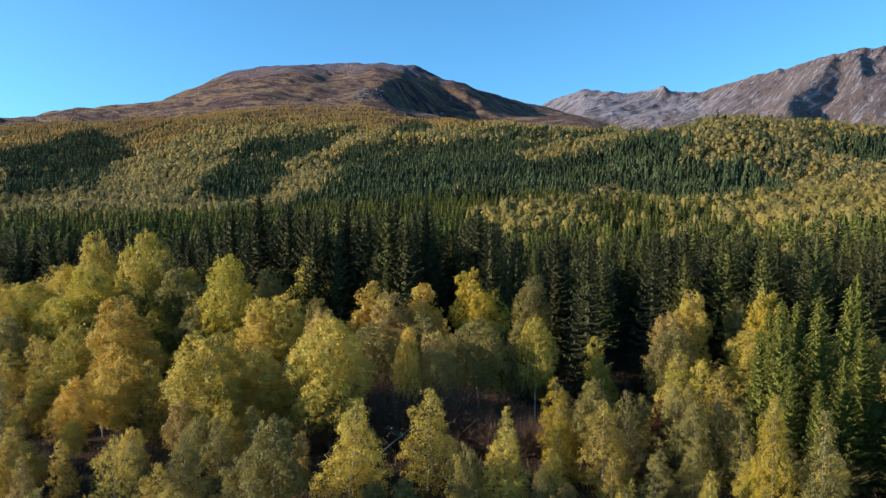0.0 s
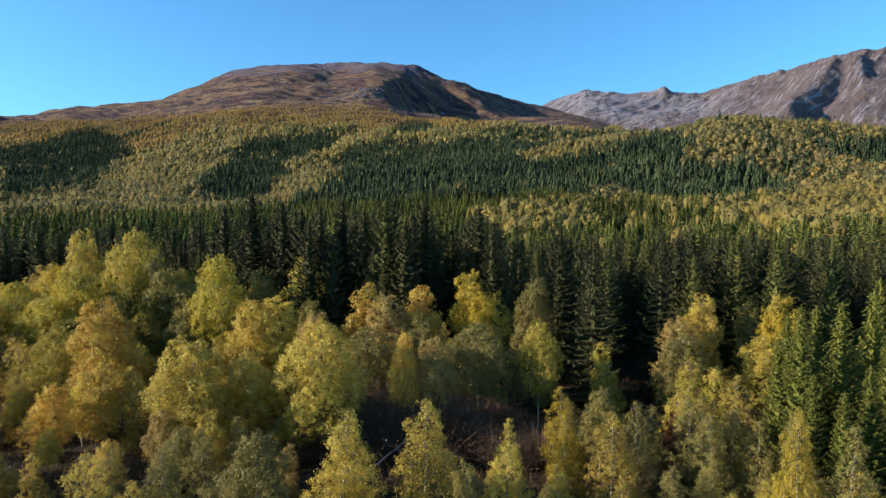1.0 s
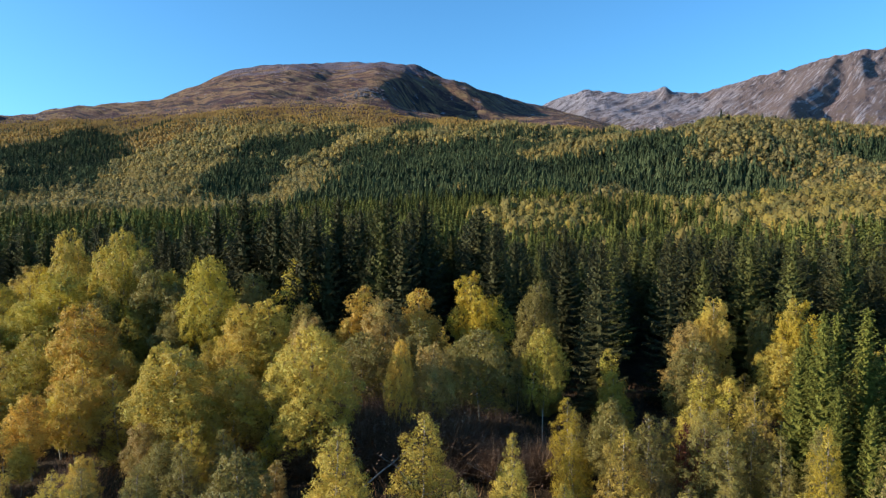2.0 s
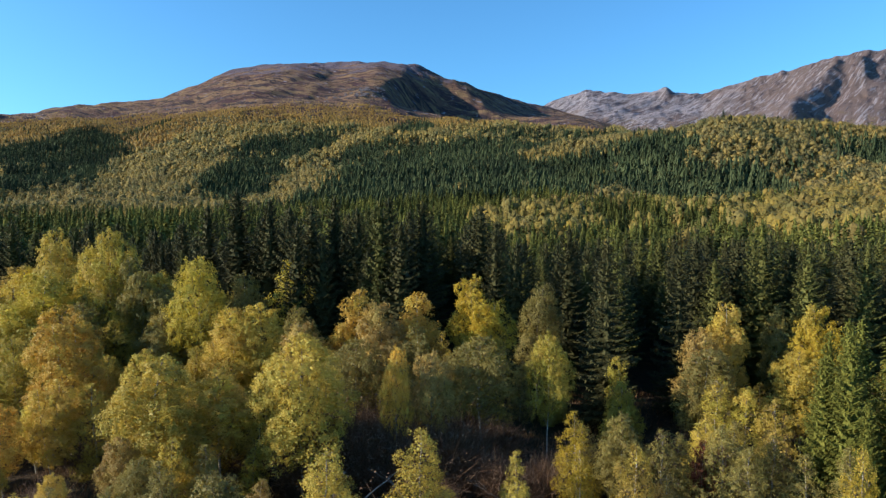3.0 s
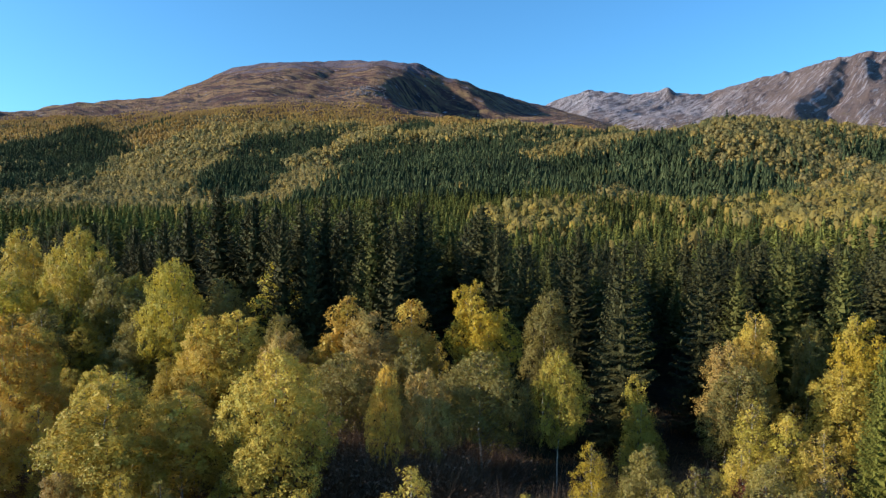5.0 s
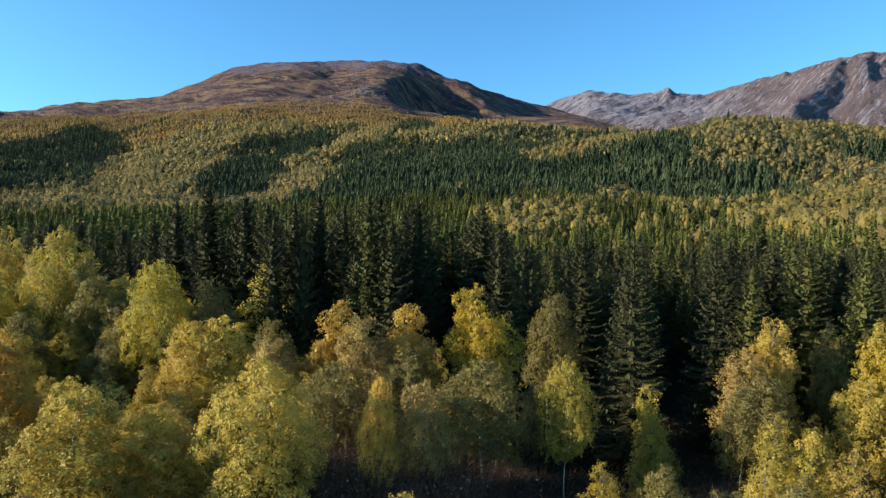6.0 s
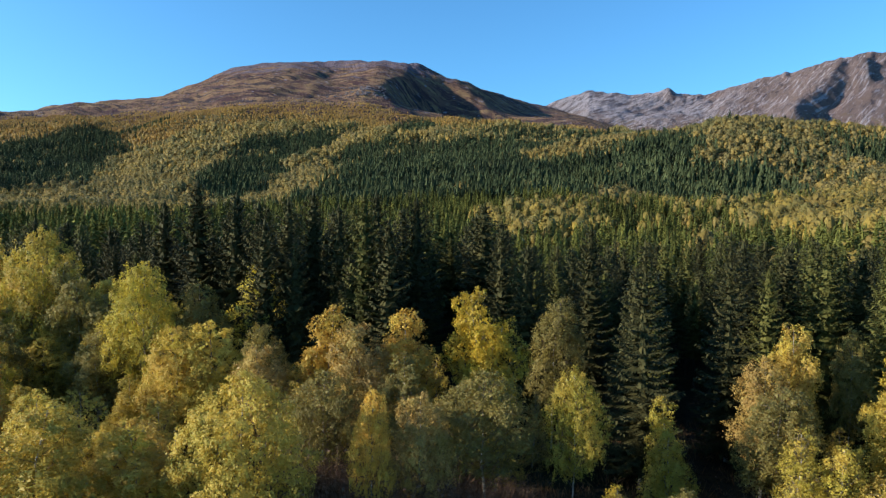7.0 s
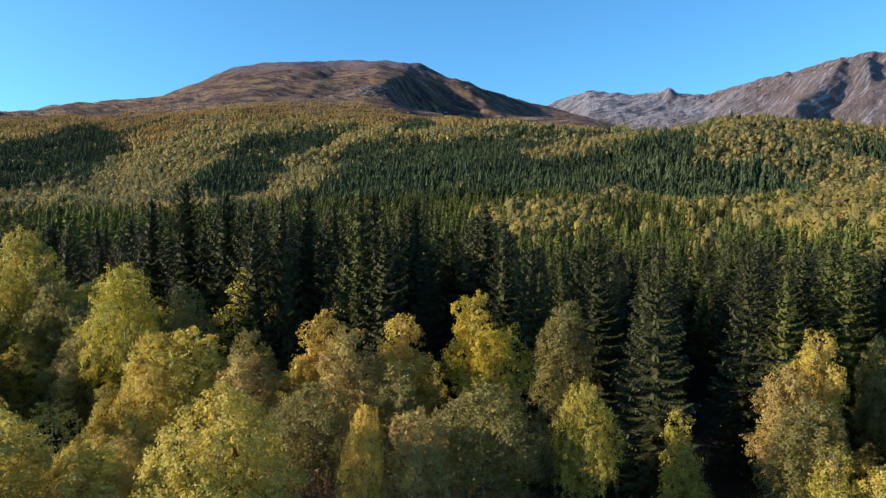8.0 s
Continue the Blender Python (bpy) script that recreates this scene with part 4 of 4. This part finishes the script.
LOOKS = {"gold": "bright golden", "yellow": "yellow", "lime": "yellow-green", "olive": "olive-yellow", "green": "still green", "sage": "grey-green", "orange": "orange", "rust": "rust-brown", "red": "dark red"}
SHAPES = {"lofty": "round-crowned", "upright": "upright", "broad": "broad-crowned", "slender": "slender young", "bushy": "low bushy", "sparse": "thinly leaved", "high": "high-crowned"}
tree_rng = random.Random(5)
standing = []
main_trees = []


def birch(x, y, tall, leaves, shape, width=1.0):
    standing.append((x, y, 1.7 if tall > 9 else 1.3))
    main_trees.append((x, y, tall))
    meshes = tree_rng.choice(BIRCHES[shape])
    label = f"{SHAPES[shape]} birch tree with {LOOKS[leaves]} autumn leaves"
    return plant("birch_tree", meshes, x, y, tall, LEAVES[leaves], label, "birch tree", "birch trees", tree_rng.uniform(0, 6.28), width)


# trees before the dark wall of spruces
birch(4.3, 70.3, 14.9, "gold", "lofty", 0.85)
birch(10.3, 76.0, 13.8, "sage", "upright", 0.85)
birch(8.7, 58.8, 11.3, "green", "high", 0.64)
birch(3.4, 59.6, 11.2, "sage", "high", 1.18)
birch(-2.2, 71.0, 13.7, "orange", "upright", 1.15)
birch(-0.9, 63.0, 11.7, "sage", "upright", 0.95)
birch(-3.1, 55.4, 10.9, "orange", "high", 0.46)
birch(-0.6, 57.2, 10.3, "rust", "high", 0.80)
birch(-5.4, 67.0, 13.1, "rust", "upright", 1.0)
birch(-9.4, 68.7, 14.1, "orange", "upright", 1.08)
birch(-7.0, 62.0, 10.6, "sage", "high", 1.08)
birch(-9.9, 54.0, 12.0, "lime", "broad", 1.01)
birch(-20.2, 70.0, 12.4, "olive", "upright", 1.06)
birch(-17.0, 70.0, 12.6, "lime", "upright", 1.06)
birch(-14.8, 75.0, 11.8, "sage", "upright", 0.90)
birch(-12.8, 68.0, 11.2, "rust", "upright", 1.01)
birch(-19.4, 83.4, 16.2, "yellow", "sparse", 1.01)
birch(-26.6, 77.8, 16.6, "yellow", "lofty", 0.72)
birch(-22.6, 79.5, 15.0, "sage", "upright", 0.90)
birch(-39.8, 83.6, 19.5, "green", "broad", 0.7)
birch(-48.6, 88.7, 19.6, "lime", "broad", 0.66)
birch(-35.3, 82.0, 16.5, "sage", "broad", 0.73)
birch(-46.0, 80.0, 15.0, "yellow", "upright", 1.34)
birch(-32.0, 62.6, 12.8, "orange", "broad", 1.06)
birch(-54.5, 83.0, 12.6, "yellow", "broad", 1.01)
birch(-39.0, 66.0, 9.2, "green", "broad", 0.90)
birch(-29.5, 56.0, 8.0, "olive", "broad", 0.90)
birch(-31.2, 53.2, 7.0, "orange", "upright", 1.23)
birch(-38.5, 59.2, 6.6, "lime", "bushy")
birch(-19.8, 52.0, 10.8, "lime", "upright", 1.34)
birch(-16.2, 55.0, 9.6, "olive", "upright", 1.34)
birch(-23.2, 57.0, 10.2, "lime", "broad", 0.90)
# the young growth in front
birch(-10.3, 38.0, 8.2, "sage", "upright", 1.1)
birch(-6.5, 42.6, 7.7, "lime", "slender", 1.34)
birch(-1.1, 45.6, 7.8, "lime", "slender", 1.22)
birch(4.7, 45.8, 6.6, "lime", "slender", 0.92)
birch(4.2, 42.4, 6.4, "lime", "slender", 1.18)
birch(1.6, 41.5, 5.6, "sage", "bushy", 0.8)
birch(9.7, 51.6, 7.4, "gold", "slender", 0.97)
birch(9.2, 47.7, 6.2, "gold", "slender", 0.84)
birch(11.8, 45.8, 7.2, "olive", "slender", 1.09)
birch(12.2, 50.5, 7.6, "sage", "upright")
birch(18.6, 49.0, 7.6, "sage", "slender", 1.15)
birch(21.0, 56.8, 8.7, "green", "slender", 1.05)
birch(23.4, 56.2, 8.2, "green", "slender", 1.1)
birch(19.0, 54.0, 6.8, "lime", "slender", 1.1)
birch(19.1, 46.8, 6.8, "sage", "slender", 1.18)
birch(24.0, 52.3, 8.4, "olive", "sparse", 1.0)
birch(21.1, 39.6, 9.0, "gold", "slender", 0.63)
birch(23.8, 39.0, 8.2, "sage", "slender", 0.92)
birch(27.0, 69.4, 13.0, "olive", "broad", 0.82)
birch(23.7, 66.0, 10.8, "rust", "upright", 1.0)
birch(21.8, 61.0, 10.2, "sage", "upright", 1.1)
birch(33.4, 71.5, 12.0, "sage", "upright", 0.6)
birch(33.1, 63.2, 13.3, "gold", "upright", 0.8)
birch(30.0, 60.5, 9.5, "lime", "upright", 1.1)
birch(15.6, 61.8, 8.9, "green", "bushy", 0.76)
birch(17.2, 49.4, 6.2, "red", "bushy", 0.6)
birch(18.8, 50.6, 5.6, "red", "bushy", 0.65)
birch(16.4, 57.6, 2.8, "rust", "bushy", 1.1)

SPRUCES = {
    "tall": [spruce_meshes(71, 20, 3.4, 0.80, 9, 0.20, fine=0.6, power=0.58), spruce_meshes(72, 20, 3.1, 0.76, 9, 0.20, 0.10, fine=0.6, power=0.56), spruce_meshes(73, 20, 3.7, 0.84, 9, 0.21, 0.05, 0.64, fine=0.6), spruce_meshes(74, 20, 3.2, 0.78, 9, 0.21, 0.08, 0.54, fine=0.6)],
    "behind": [spruce_meshes(81, 20, 3.2, 0.72, 9, 0.36, 0.30, 0.58, fine=0.8), spruce_meshes(82, 20, 3.0, 0.72, 9, 0.36, 0.35, 0.56, fine=0.8), spruce_meshes(83, 20, 3.5, 0.76, 9, 0.36, 0.3, 0.64, fine=0.8)],
    "thin": [spruce_meshes(95, 20, 3.0, 0.74, 8, 0.20, 0.08, 0.6, BARK_PALE, fine=0.6), spruce_meshes(96, 20, 2.8, 0.76, 8, 0.20, 0.10, 0.56, BARK_PALE, fine=0.6)],
    "young": [spruce_meshes(91, 13, 2.3, 0.46, 9, 0.15, 0.02, 0.85, None, 0.22, 0.4), spruce_meshes(92, 13, 2.1, 0.44, 9, 0.15, 0.02, 0.85, None, 0.16, 0.4)],
}


def spruce(x, y, tall, shape="tall", needles="deep", width=1.0, turn=None):
    standing.append((x, y, 1.5))
    words = {"thin": "thinly branched spruce whose pale trunk shows", "tall": "tall dark green spruce at the edge of the stand", "behind": "dark green spruce inside the dense stand", "young": "young bright green spruce among birches"}
    return plant("spruce_tree", tree_rng.choice(SPRUCES[shape]), x, y, tall, NEEDLES[needles], words[shape], "spruce tree", "spruce trees", tree_rng.uniform(0, 6.28) if turn is None else turn, width)


spruce(24.7, 73.8, 19.4, "thin", "deep", 1.0, -0.3)
spruce(15.9, 68.6, 19.2, "thin", "deep", 1.1, -0.2)
spruce(29.3, 81.4, 18.8)
spruce(36.6, 71.5, 18.0, "tall", "fresh")
spruce(14.9, 82.2, 19.6)
spruce(9.0, 84.0, 17.8)
spruce(-4.6, 80.5, 20.2, "tall", "deep", 1.15)
spruce(-13.9, 82.5, 18.8)
spruce(-19.0, 87.5, 22.6)
spruce(-7.0, 91.0, 23.6)
spruce(-2.6, 92.5, 23.0)
spruce(-30.8, 91.5, 22.6)
spruce(-10.8, 89.0, 22.4)
spruce(-16.8, 82.0, 20.6)
spruce(-26.3, 89.5, 24.6, "tall", "deep", 1.1)
spruce(-22.5, 91.0, 23.4)
spruce(-14.4, 93.0, 23.8)
spruce(-9.0, 85.0, 17.0)
for at in ((26.3, 48.5, 13.4), (28.0, 51.5, 13.8), (30.2, 50.0, 14.2), (31.6, 47.0, 12.2), (33.6, 51.5, 14.8), (36.5, 55.0, 15.4), (29.4, 45.5, 10.2), (33.2, 44.0, 10.8), (27.2, 44.8, 8.6), (36.5, 49.0, 13.5), (39.5, 52.5, 14.0), (31.5, 55.5, 13.0), (30.8, 40.5, 9.0), (25.6, 50.2, 11.6), (26.0, 46.4, 9.4), (28.6, 54.6, 12.4)):
    spruce(*at, "young", "bright")

# ---- the rest of the near wood, filled in round the trees above ----
def crowded(x, y, room):
    return any((x - a) ** 2 + (y - b) ** 2 < (0.55 * (room + r)) ** 2 for a, b, r in standing)


def spruce_edge(x):
    return float(np.interp(x, [-90, -45, -30, -18, 12, 18, 40, 70], [100, 97, 92, 82, 80, 71, 72, 66]))


fill_rng = random.Random(17)
inner_rows = []
for y in np.arange(64, 128, 4.8):
    for x in np.arange(-0.74 * y - 5, 0.74 * y + 5, 5.4):
        px, py = float(x + fill_rng.uniform(-1.3, 1.3)), float(y + fill_rng.uniform(-1.2, 1.2))
        depth = py - spruce_edge(px)
        if depth < 0 or (-1.6 < px - 0.01 * (py - 80) < 3.2 and py < 118) or (py < 94 and min(abs(px - 0.6 - k * (py - 11.6)) for k in (0.228, 0.335)) < 1.7) or crowded(px, py, 3.4):
            continue
        if depth < 11:
            spruce(px, py, fill_rng.uniform(18.0, 23.5) * (0.82 if px > 10 else 0.88 if px < -34 else 1.0), "tall", fill_rng.choice(("deep", "deep", "deep", "fresh") if px < 15 else ("deep", "deep", "fresh")), fill_rng.uniform(0.85, 1.15))
        elif len([1 for a in standing if a[2] == 1.5]) < 300:
            spruce(px, py, fill_rng.uniform(16.0, 23.0) * (0.82 if px > 10 else 0.88 if px < -34 else 1.0), "behind", fill_rng.choice(("deep", "fresh")), fill_rng.uniform(0.9, 1.15))
        else:
            inner_rows.append((px, py))
inner = np.array(inner_rows)
wood("spruce_wood", near_cones, inner[:, 0], inner[:, 1], wood_rng.uniform(15.5, 21, len(inner)), wood_rng.uniform(0.95, 1.15, len(inner)), WOOD_PINE, "dense dark green spruce wood behind the front rows", wood_rng)

CLEARINGS = [(-6.0, 52.5, 3.6), (-1.5, 53.5, 5.0), (4.0, 53.5, 4.6), (8.0, 56.0, 3.4), (11.2, 62.0, 3.0), (11.0, 67.0, 3.4), (12.5, 57.0, 2.4), (-25.6, 52.5, 2.4), (-13.0, 47.0, 2.0), (14.0, 67.0, 2.2), (1.5, 47.0, 2.6), (6.2, 49.0, 2.6), (18.6, 58.0, 1.8), (19.5, 62.0, 2.8), (17.5, 66.0, 2.6), (-31.0, 66.0, 3.6), (-28.5, 70.5, 3.4), (-33.5, 76.0, 2.5)]
landmarks = list(main_trees)
for y in np.arange(31, 100, 3.8):
    for x in np.arange(-0.74 * y - 2, 0.74 * y + 2, 4.2):
        px, py = float(x + fill_rng.uniform(-1.2, 1.2)), float(y + fill_rng.uniform(-1.1, 1.1))
        if py > spruce_edge(px) - 2.5 or crowded(px, py, 2.0) or any(math.hypot(px - a, py - b) < r for a, b, r in CLEARINGS):
            continue
        reach = np.interp(py, [24, 40, 55, 70, 90], [4.2, 6.0, 7.0, 8.6, 12.0]) * (1.12 if px < -22 else 1.0)
        tall = reach * fill_rng.uniform(0.7, 1.12)
        for a, b, top in landmarks:       # kept low before the taller trees, which stand clear in the camera's view
            if 0 < b - py < 11 and abs(px - a * py / b) < 2.8:
                tall = min(tall, (0.48 if px > -14 else 0.62) * top)
            if math.hypot(px - a, py - b) < (2.7 if px > -14 else 2.2):
                tall = 0
        if tall < 1.5:
            continue
        leaves = fill_rng.choice(("lime", "olive", "lime", "yellow", "lime", "olive", "orange", "sage", "lime") if px < 5 else ("sage", "olive", "lime", "sage", "green", "rust"))
        if px < -28:
            leaves = fill_rng.choice(("lime", "yellow", "olive", "lime", "gold", "sage", "lime", "orange"))
        if py < 52 and px < 5:      # the lowest trees are duller
            leaves = fill_rng.choice(("olive", "sage", "lime", "rust", "olive", "sage", "lime"))
        shape = fill_rng.choice(("slender", "bushy", "slender", "upright", "sparse") if tall < 8 else ("upright", "upright", "broad", "sparse"))
        birch(px, py, float(tall), leaves, shape, fill_rng.uniform(0.95, 1.25) if px < -12 else fill_rng.uniform(0.8, 1.1))

for x, y, tall, leaves in ((10.6, 54.0, 5.6, "sage"), (14.4, 48.6, 7.0, "sage"), (15.8, 50.2, 6.4, "sage"), (13.6, 46.2, 5.2, "rust"), (20.4, 52.4, 6.8, "sage"), (21.8, 49.2, 6.6, "sage"), (22.4, 46.2, 6.2, "sage"), (17.6, 43.4, 4.4, "sage"), (14.6, 42.6, 4.6, "sage"), (24.6, 45.2, 7.0, "sage"), (11.6, 42.4, 4.4, "olive"), (8.0, 43.6, 4.4, "lime"), (6.4, 40.6, 4.2, "sage")):
    birch(x, y, tall, leaves, "slender", fill_rng.uniform(1.05, 1.35))


# ---- undergrowth: withered grass, twigs and low shrubs on the forest floor ----
brush_rng = np.random.default_rng(23)
n = 6000
bx, by = brush_rng.uniform(-62, 52, n), brush_rng.uniform(-6, 84, n)
bz, size = land(bx, by), brush_rng.uniform(0.25, 1.0, n)
blades = 15
at = np.repeat(np.stack([bx, by, bz], -1), blades, 0) + brush_rng.normal(0, 0.45, (n * blades, 3)) * [1, 1, 0]
up = brush_rng.normal(0, 0.45, (n * blades, 3)) * [1, 1, 0.3] + [0, 0, 1.0]
tip = at + up * (np.repeat(size, blades) * brush_rng.uniform(0.5, 1.2, n * blades))[:, None]
side = brush_rng.normal(0, 1, (n * blades, 3)) * [1, 1, 0.2]
side *= (0.010 + 0.03 * brush_rng.random((n * blades, 1))) / np.linalg.norm(side, axis=1)[:, None]
mesh = tri_mesh("undergrowth", np.stack([at - side, at + side, tip], 1))
mesh.materials[0] = UNDERGROWTH
tagged(new("undergrowth", mesh), "withered brown grass, twigs and low shrubs under the birches", "undergrowth", kind="stuff")


def shrub_mesh(seed):
    """A bare many-stemmed shrub: fine twigs that fan out from the foot."""
    rng = np.random.default_rng(seed)
    n = 1500
    a, lean, long = rng.random(n) * 6.28, np.abs(rng.normal(0, 0.42, n)), rng.uniform(0.45, 1.0, n)
    foot = rng.normal(0, 0.22, (n, 3)) * [1, 1, 0]
    way = np.stack([np.cos(a) * np.sin(lean), np.sin(a) * np.sin(lean), np.cos(lean)], -1)
    start = foot + way * (rng.uniform(0.0, 0.6, n) * long * 3.4)[:, None]
    end = start + way * (long * 1.3)[:, None] + rng.normal(0, 0.38, (n, 3))
    side = np.cross(way, rng.normal(size=(n, 3)))
    side *= rng.uniform(0.005, 0.014, (n, 1)) / np.linalg.norm(side, axis=1)[:, None]
    twigs = np.stack([start - side, start + side, end], 1)
    few = rng.choice(n, 500)
    return tri_mesh("bare_shrub", np.concatenate([twigs, scraps(rng, end[few] + rng.normal(0, 0.1, (500, 3)), 0.05, way[few])]))


shrubs = [shrub_mesh(101), shrub_mesh(102), shrub_mesh(103)]
for mesh in shrubs:
    mesh.materials[0] = BARE_TWIGS
shrub_rng = random.Random(9)
thicket = [(shrub_rng.uniform(-11.0, 0.5), shrub_rng.uniform(53.5, 62.5)) for _ in range(46)]
thicket += [(shrub_rng.uniform(0.5, 9), shrub_rng.uniform(51.5, 58)) for _ in range(18)]
thicket += [(shrub_rng.uniform(-42, -12), shrub_rng.uniform(46, 66)) for _ in range(22)] + [(shrub_rng.uniform(14, 30), shrub_rng.uniform(44, 62)) for _ in range(18)]
tall_brush = [(shrub_rng.uniform(-10.5, 6.0), shrub_rng.uniform(54.0, 63.5)) for _ in range(76)]      # bare saplings between the birch stems
for x, y in thicket + tall_brush:
    k = shrub_rng.uniform(0.7, 1.35) if -11 < x < 9 else shrub_rng.uniform(0.55, 1.1)
    if (x, y) in tall_brush:
        k = shrub_rng.uniform(1.2, 2.0) * (1 - 0.3 * smooth(1.0, 4.0, x))
    ob = new("bare_shrub", shrub_rng.choice(shrubs))
    ob.matrix_basis = Matrix.LocRotScale((x, y, float(land(x, y)) - 0.05), Euler((0, 0, shrub_rng.uniform(0, 6.28))), (k * 1.2, k * 1.2, k))
    tagged(ob, "leafless brown many-stemmed shrub in the undergrowth", "shrub", "bare shrubs")


def fallen_stem(seed, x, y, length, turn, rise):
    """A dead birch stem with a few bare branches."""
    rng = np.random.default_rng(seed)
    verts, faces = [], []
    line = [(length * f, rng.normal(0, 0.08) * f * 2, 0.05 + length * f * math.tan(rise) + 0.3 * math.sin(2.2 * f)) for f in np.linspace(0, 1, 6)]
    tube(verts, faces, line, [0.055 * (1 - 0.8 * f) + 0.012 for f in np.linspace(0, 1, 6)], 6)
    for k in range(7):
        f = rng.uniform(0.3, 0.95)
        root = np.array([np.interp(f, np.linspace(0, 1, 6), [p[c] for p in line]) for c in range(3)])
        way = np.array([0.6, rng.choice((-1, 1)) * rng.uniform(0.3, 1), rng.uniform(0.1, 0.9)]) * rng.uniform(0.5, 1.4)
        tube(verts, faces, [tuple(root), tuple(root + 0.5 * way + [0, 0, 0.08]), tuple(root + way)], [0.03, 0.02, 0.006], 4)
    me = bpy.data.meshes.new("fallen_birch_stem")
    me.from_pydata(verts, [], faces)
    me.materials.append(DEAD_WOOD)
    ob = new("fallen_birch_stem", me)
    ob.matrix_basis = pose(x, y, float(land(x, y)), 0, 0, turn)
    return tagged(ob, "pale dead birch stem leaning in the brush", "fallen tree", "fallen stems")


for seed, x, y, length, turn, rise in ((1, -5.6, 51.5, 5.0, 25, 0.50), (2, -2.0, 52.0, 4.2, 140, 0.40), (3, 3.5, 53.0, 4.0, 10, 0.2), (4, 6.2, 55.0, 4.2, 150, 0.15), (5, -7.8, 50.2, 3.5, 60, 0.6),
                                        (6, -6.6, 54.6, 4.6, 35, 0.55), (7, -4.4, 55.8, 4.4, 155, 0.65), (8, -3.2, 53.6, 3.8, 20, 0.75), (9, 1.4, 54.8, 4.4, 40, 0.5), (10, -8.6, 55.2, 4.0, 120, 0.7), (11, 5.0, 52.2, 3.4, 165, 0.35)):
    fallen_stem(seed, x, y, 0.75 * length, turn, rise)

# ---- a small cabin half hidden in the birches ----
cabin = new("cabin")
cabin.matrix_basis = pose(CABIN[0], CABIN[1], float(land(*CABIN)) - 0.2, 0, 0, 25)
tagged(cabin, "small wooden cabin with a pale metal roof among birches", "cabin")
PAINT = ground_material("purple_grey_boards", (0.20, 0.13, 0.14), [((0.13, 0.08, 0.09), 1.5, 0.45, 0.65, (6, 6, 0.4, 0, 0, 0), None)], bump=(9, 0.02))
SHEET = ground_material("pale_roof_sheet", (0.55, 0.52, 0.54), [((0.38, 0.35, 0.36), 0.7, 0.45, 0.7, None, None)], bump=(6, 0.02), rough=0.6)


def cabin_part(name, verts, faces, material, label=""):
    me = bpy.data.meshes.new(name)
    me.from_pydata(verts, [], faces)
    me.materials.append(material)
    ob = new(name, me)
    ob.parent = cabin
    return tagged(ob, label)


w, d, h, r = 2.6, 2.0, 2.6, 1.3
cabin_part("wall", [(-w, -d, 0), (w, -d, 0), (w, d, 0), (-w, d, 0), (-w, -d, h), (w, -d, h), (w, d, h), (-w, d, h), (-w, 0, h + r), (w, 0, h + r)],
           [(0, 1, 5, 4), (2, 3, 7, 6), (1, 2, 6, 9, 5), (3, 0, 4, 8, 7), (3, 2, 1, 0)], PAINT)
for side in (-1, 1):
    e = [(x, side * y, z + k) for k in (0.03, 0.13) for x, y, z in ((-w - 0.35, d + 0.35, h - 0.24), (w + 0.35, d + 0.35, h - 0.24), (w + 0.35, 0, h + r), (-w - 0.35, 0, h + r))]
    cabin_part("roof", e, [(0, 1, 2, 3), (4, 5, 6, 7), (0, 1, 5, 4), (1, 2, 6, 5), (2, 3, 7, 6), (3, 0, 4, 7)], SHEET, "pale sheet roof slope")
for x in (-1.2, 1.2):
    cabin_part("window", [(x - 0.45, -d - 0.03, 1.1), (x + 0.45, -d - 0.03, 1.1), (x + 0.45, -d - 0.03, 2.0), (x - 0.45, -d - 0.03, 2.0), (x - 0.45, -d + 0.02, 1.1), (x + 0.45, -d + 0.02, 1.1), (x + 0.45, -d + 0.02, 2.0), (x - 0.45, -d + 0.02, 2.0)],
               [(0, 1, 2, 3), (0, 1, 5, 4), (1, 2, 6, 5), (2, 3, 7, 6), (3, 0, 4, 7)], DEAD_WOOD, "small window with a weathered frame")
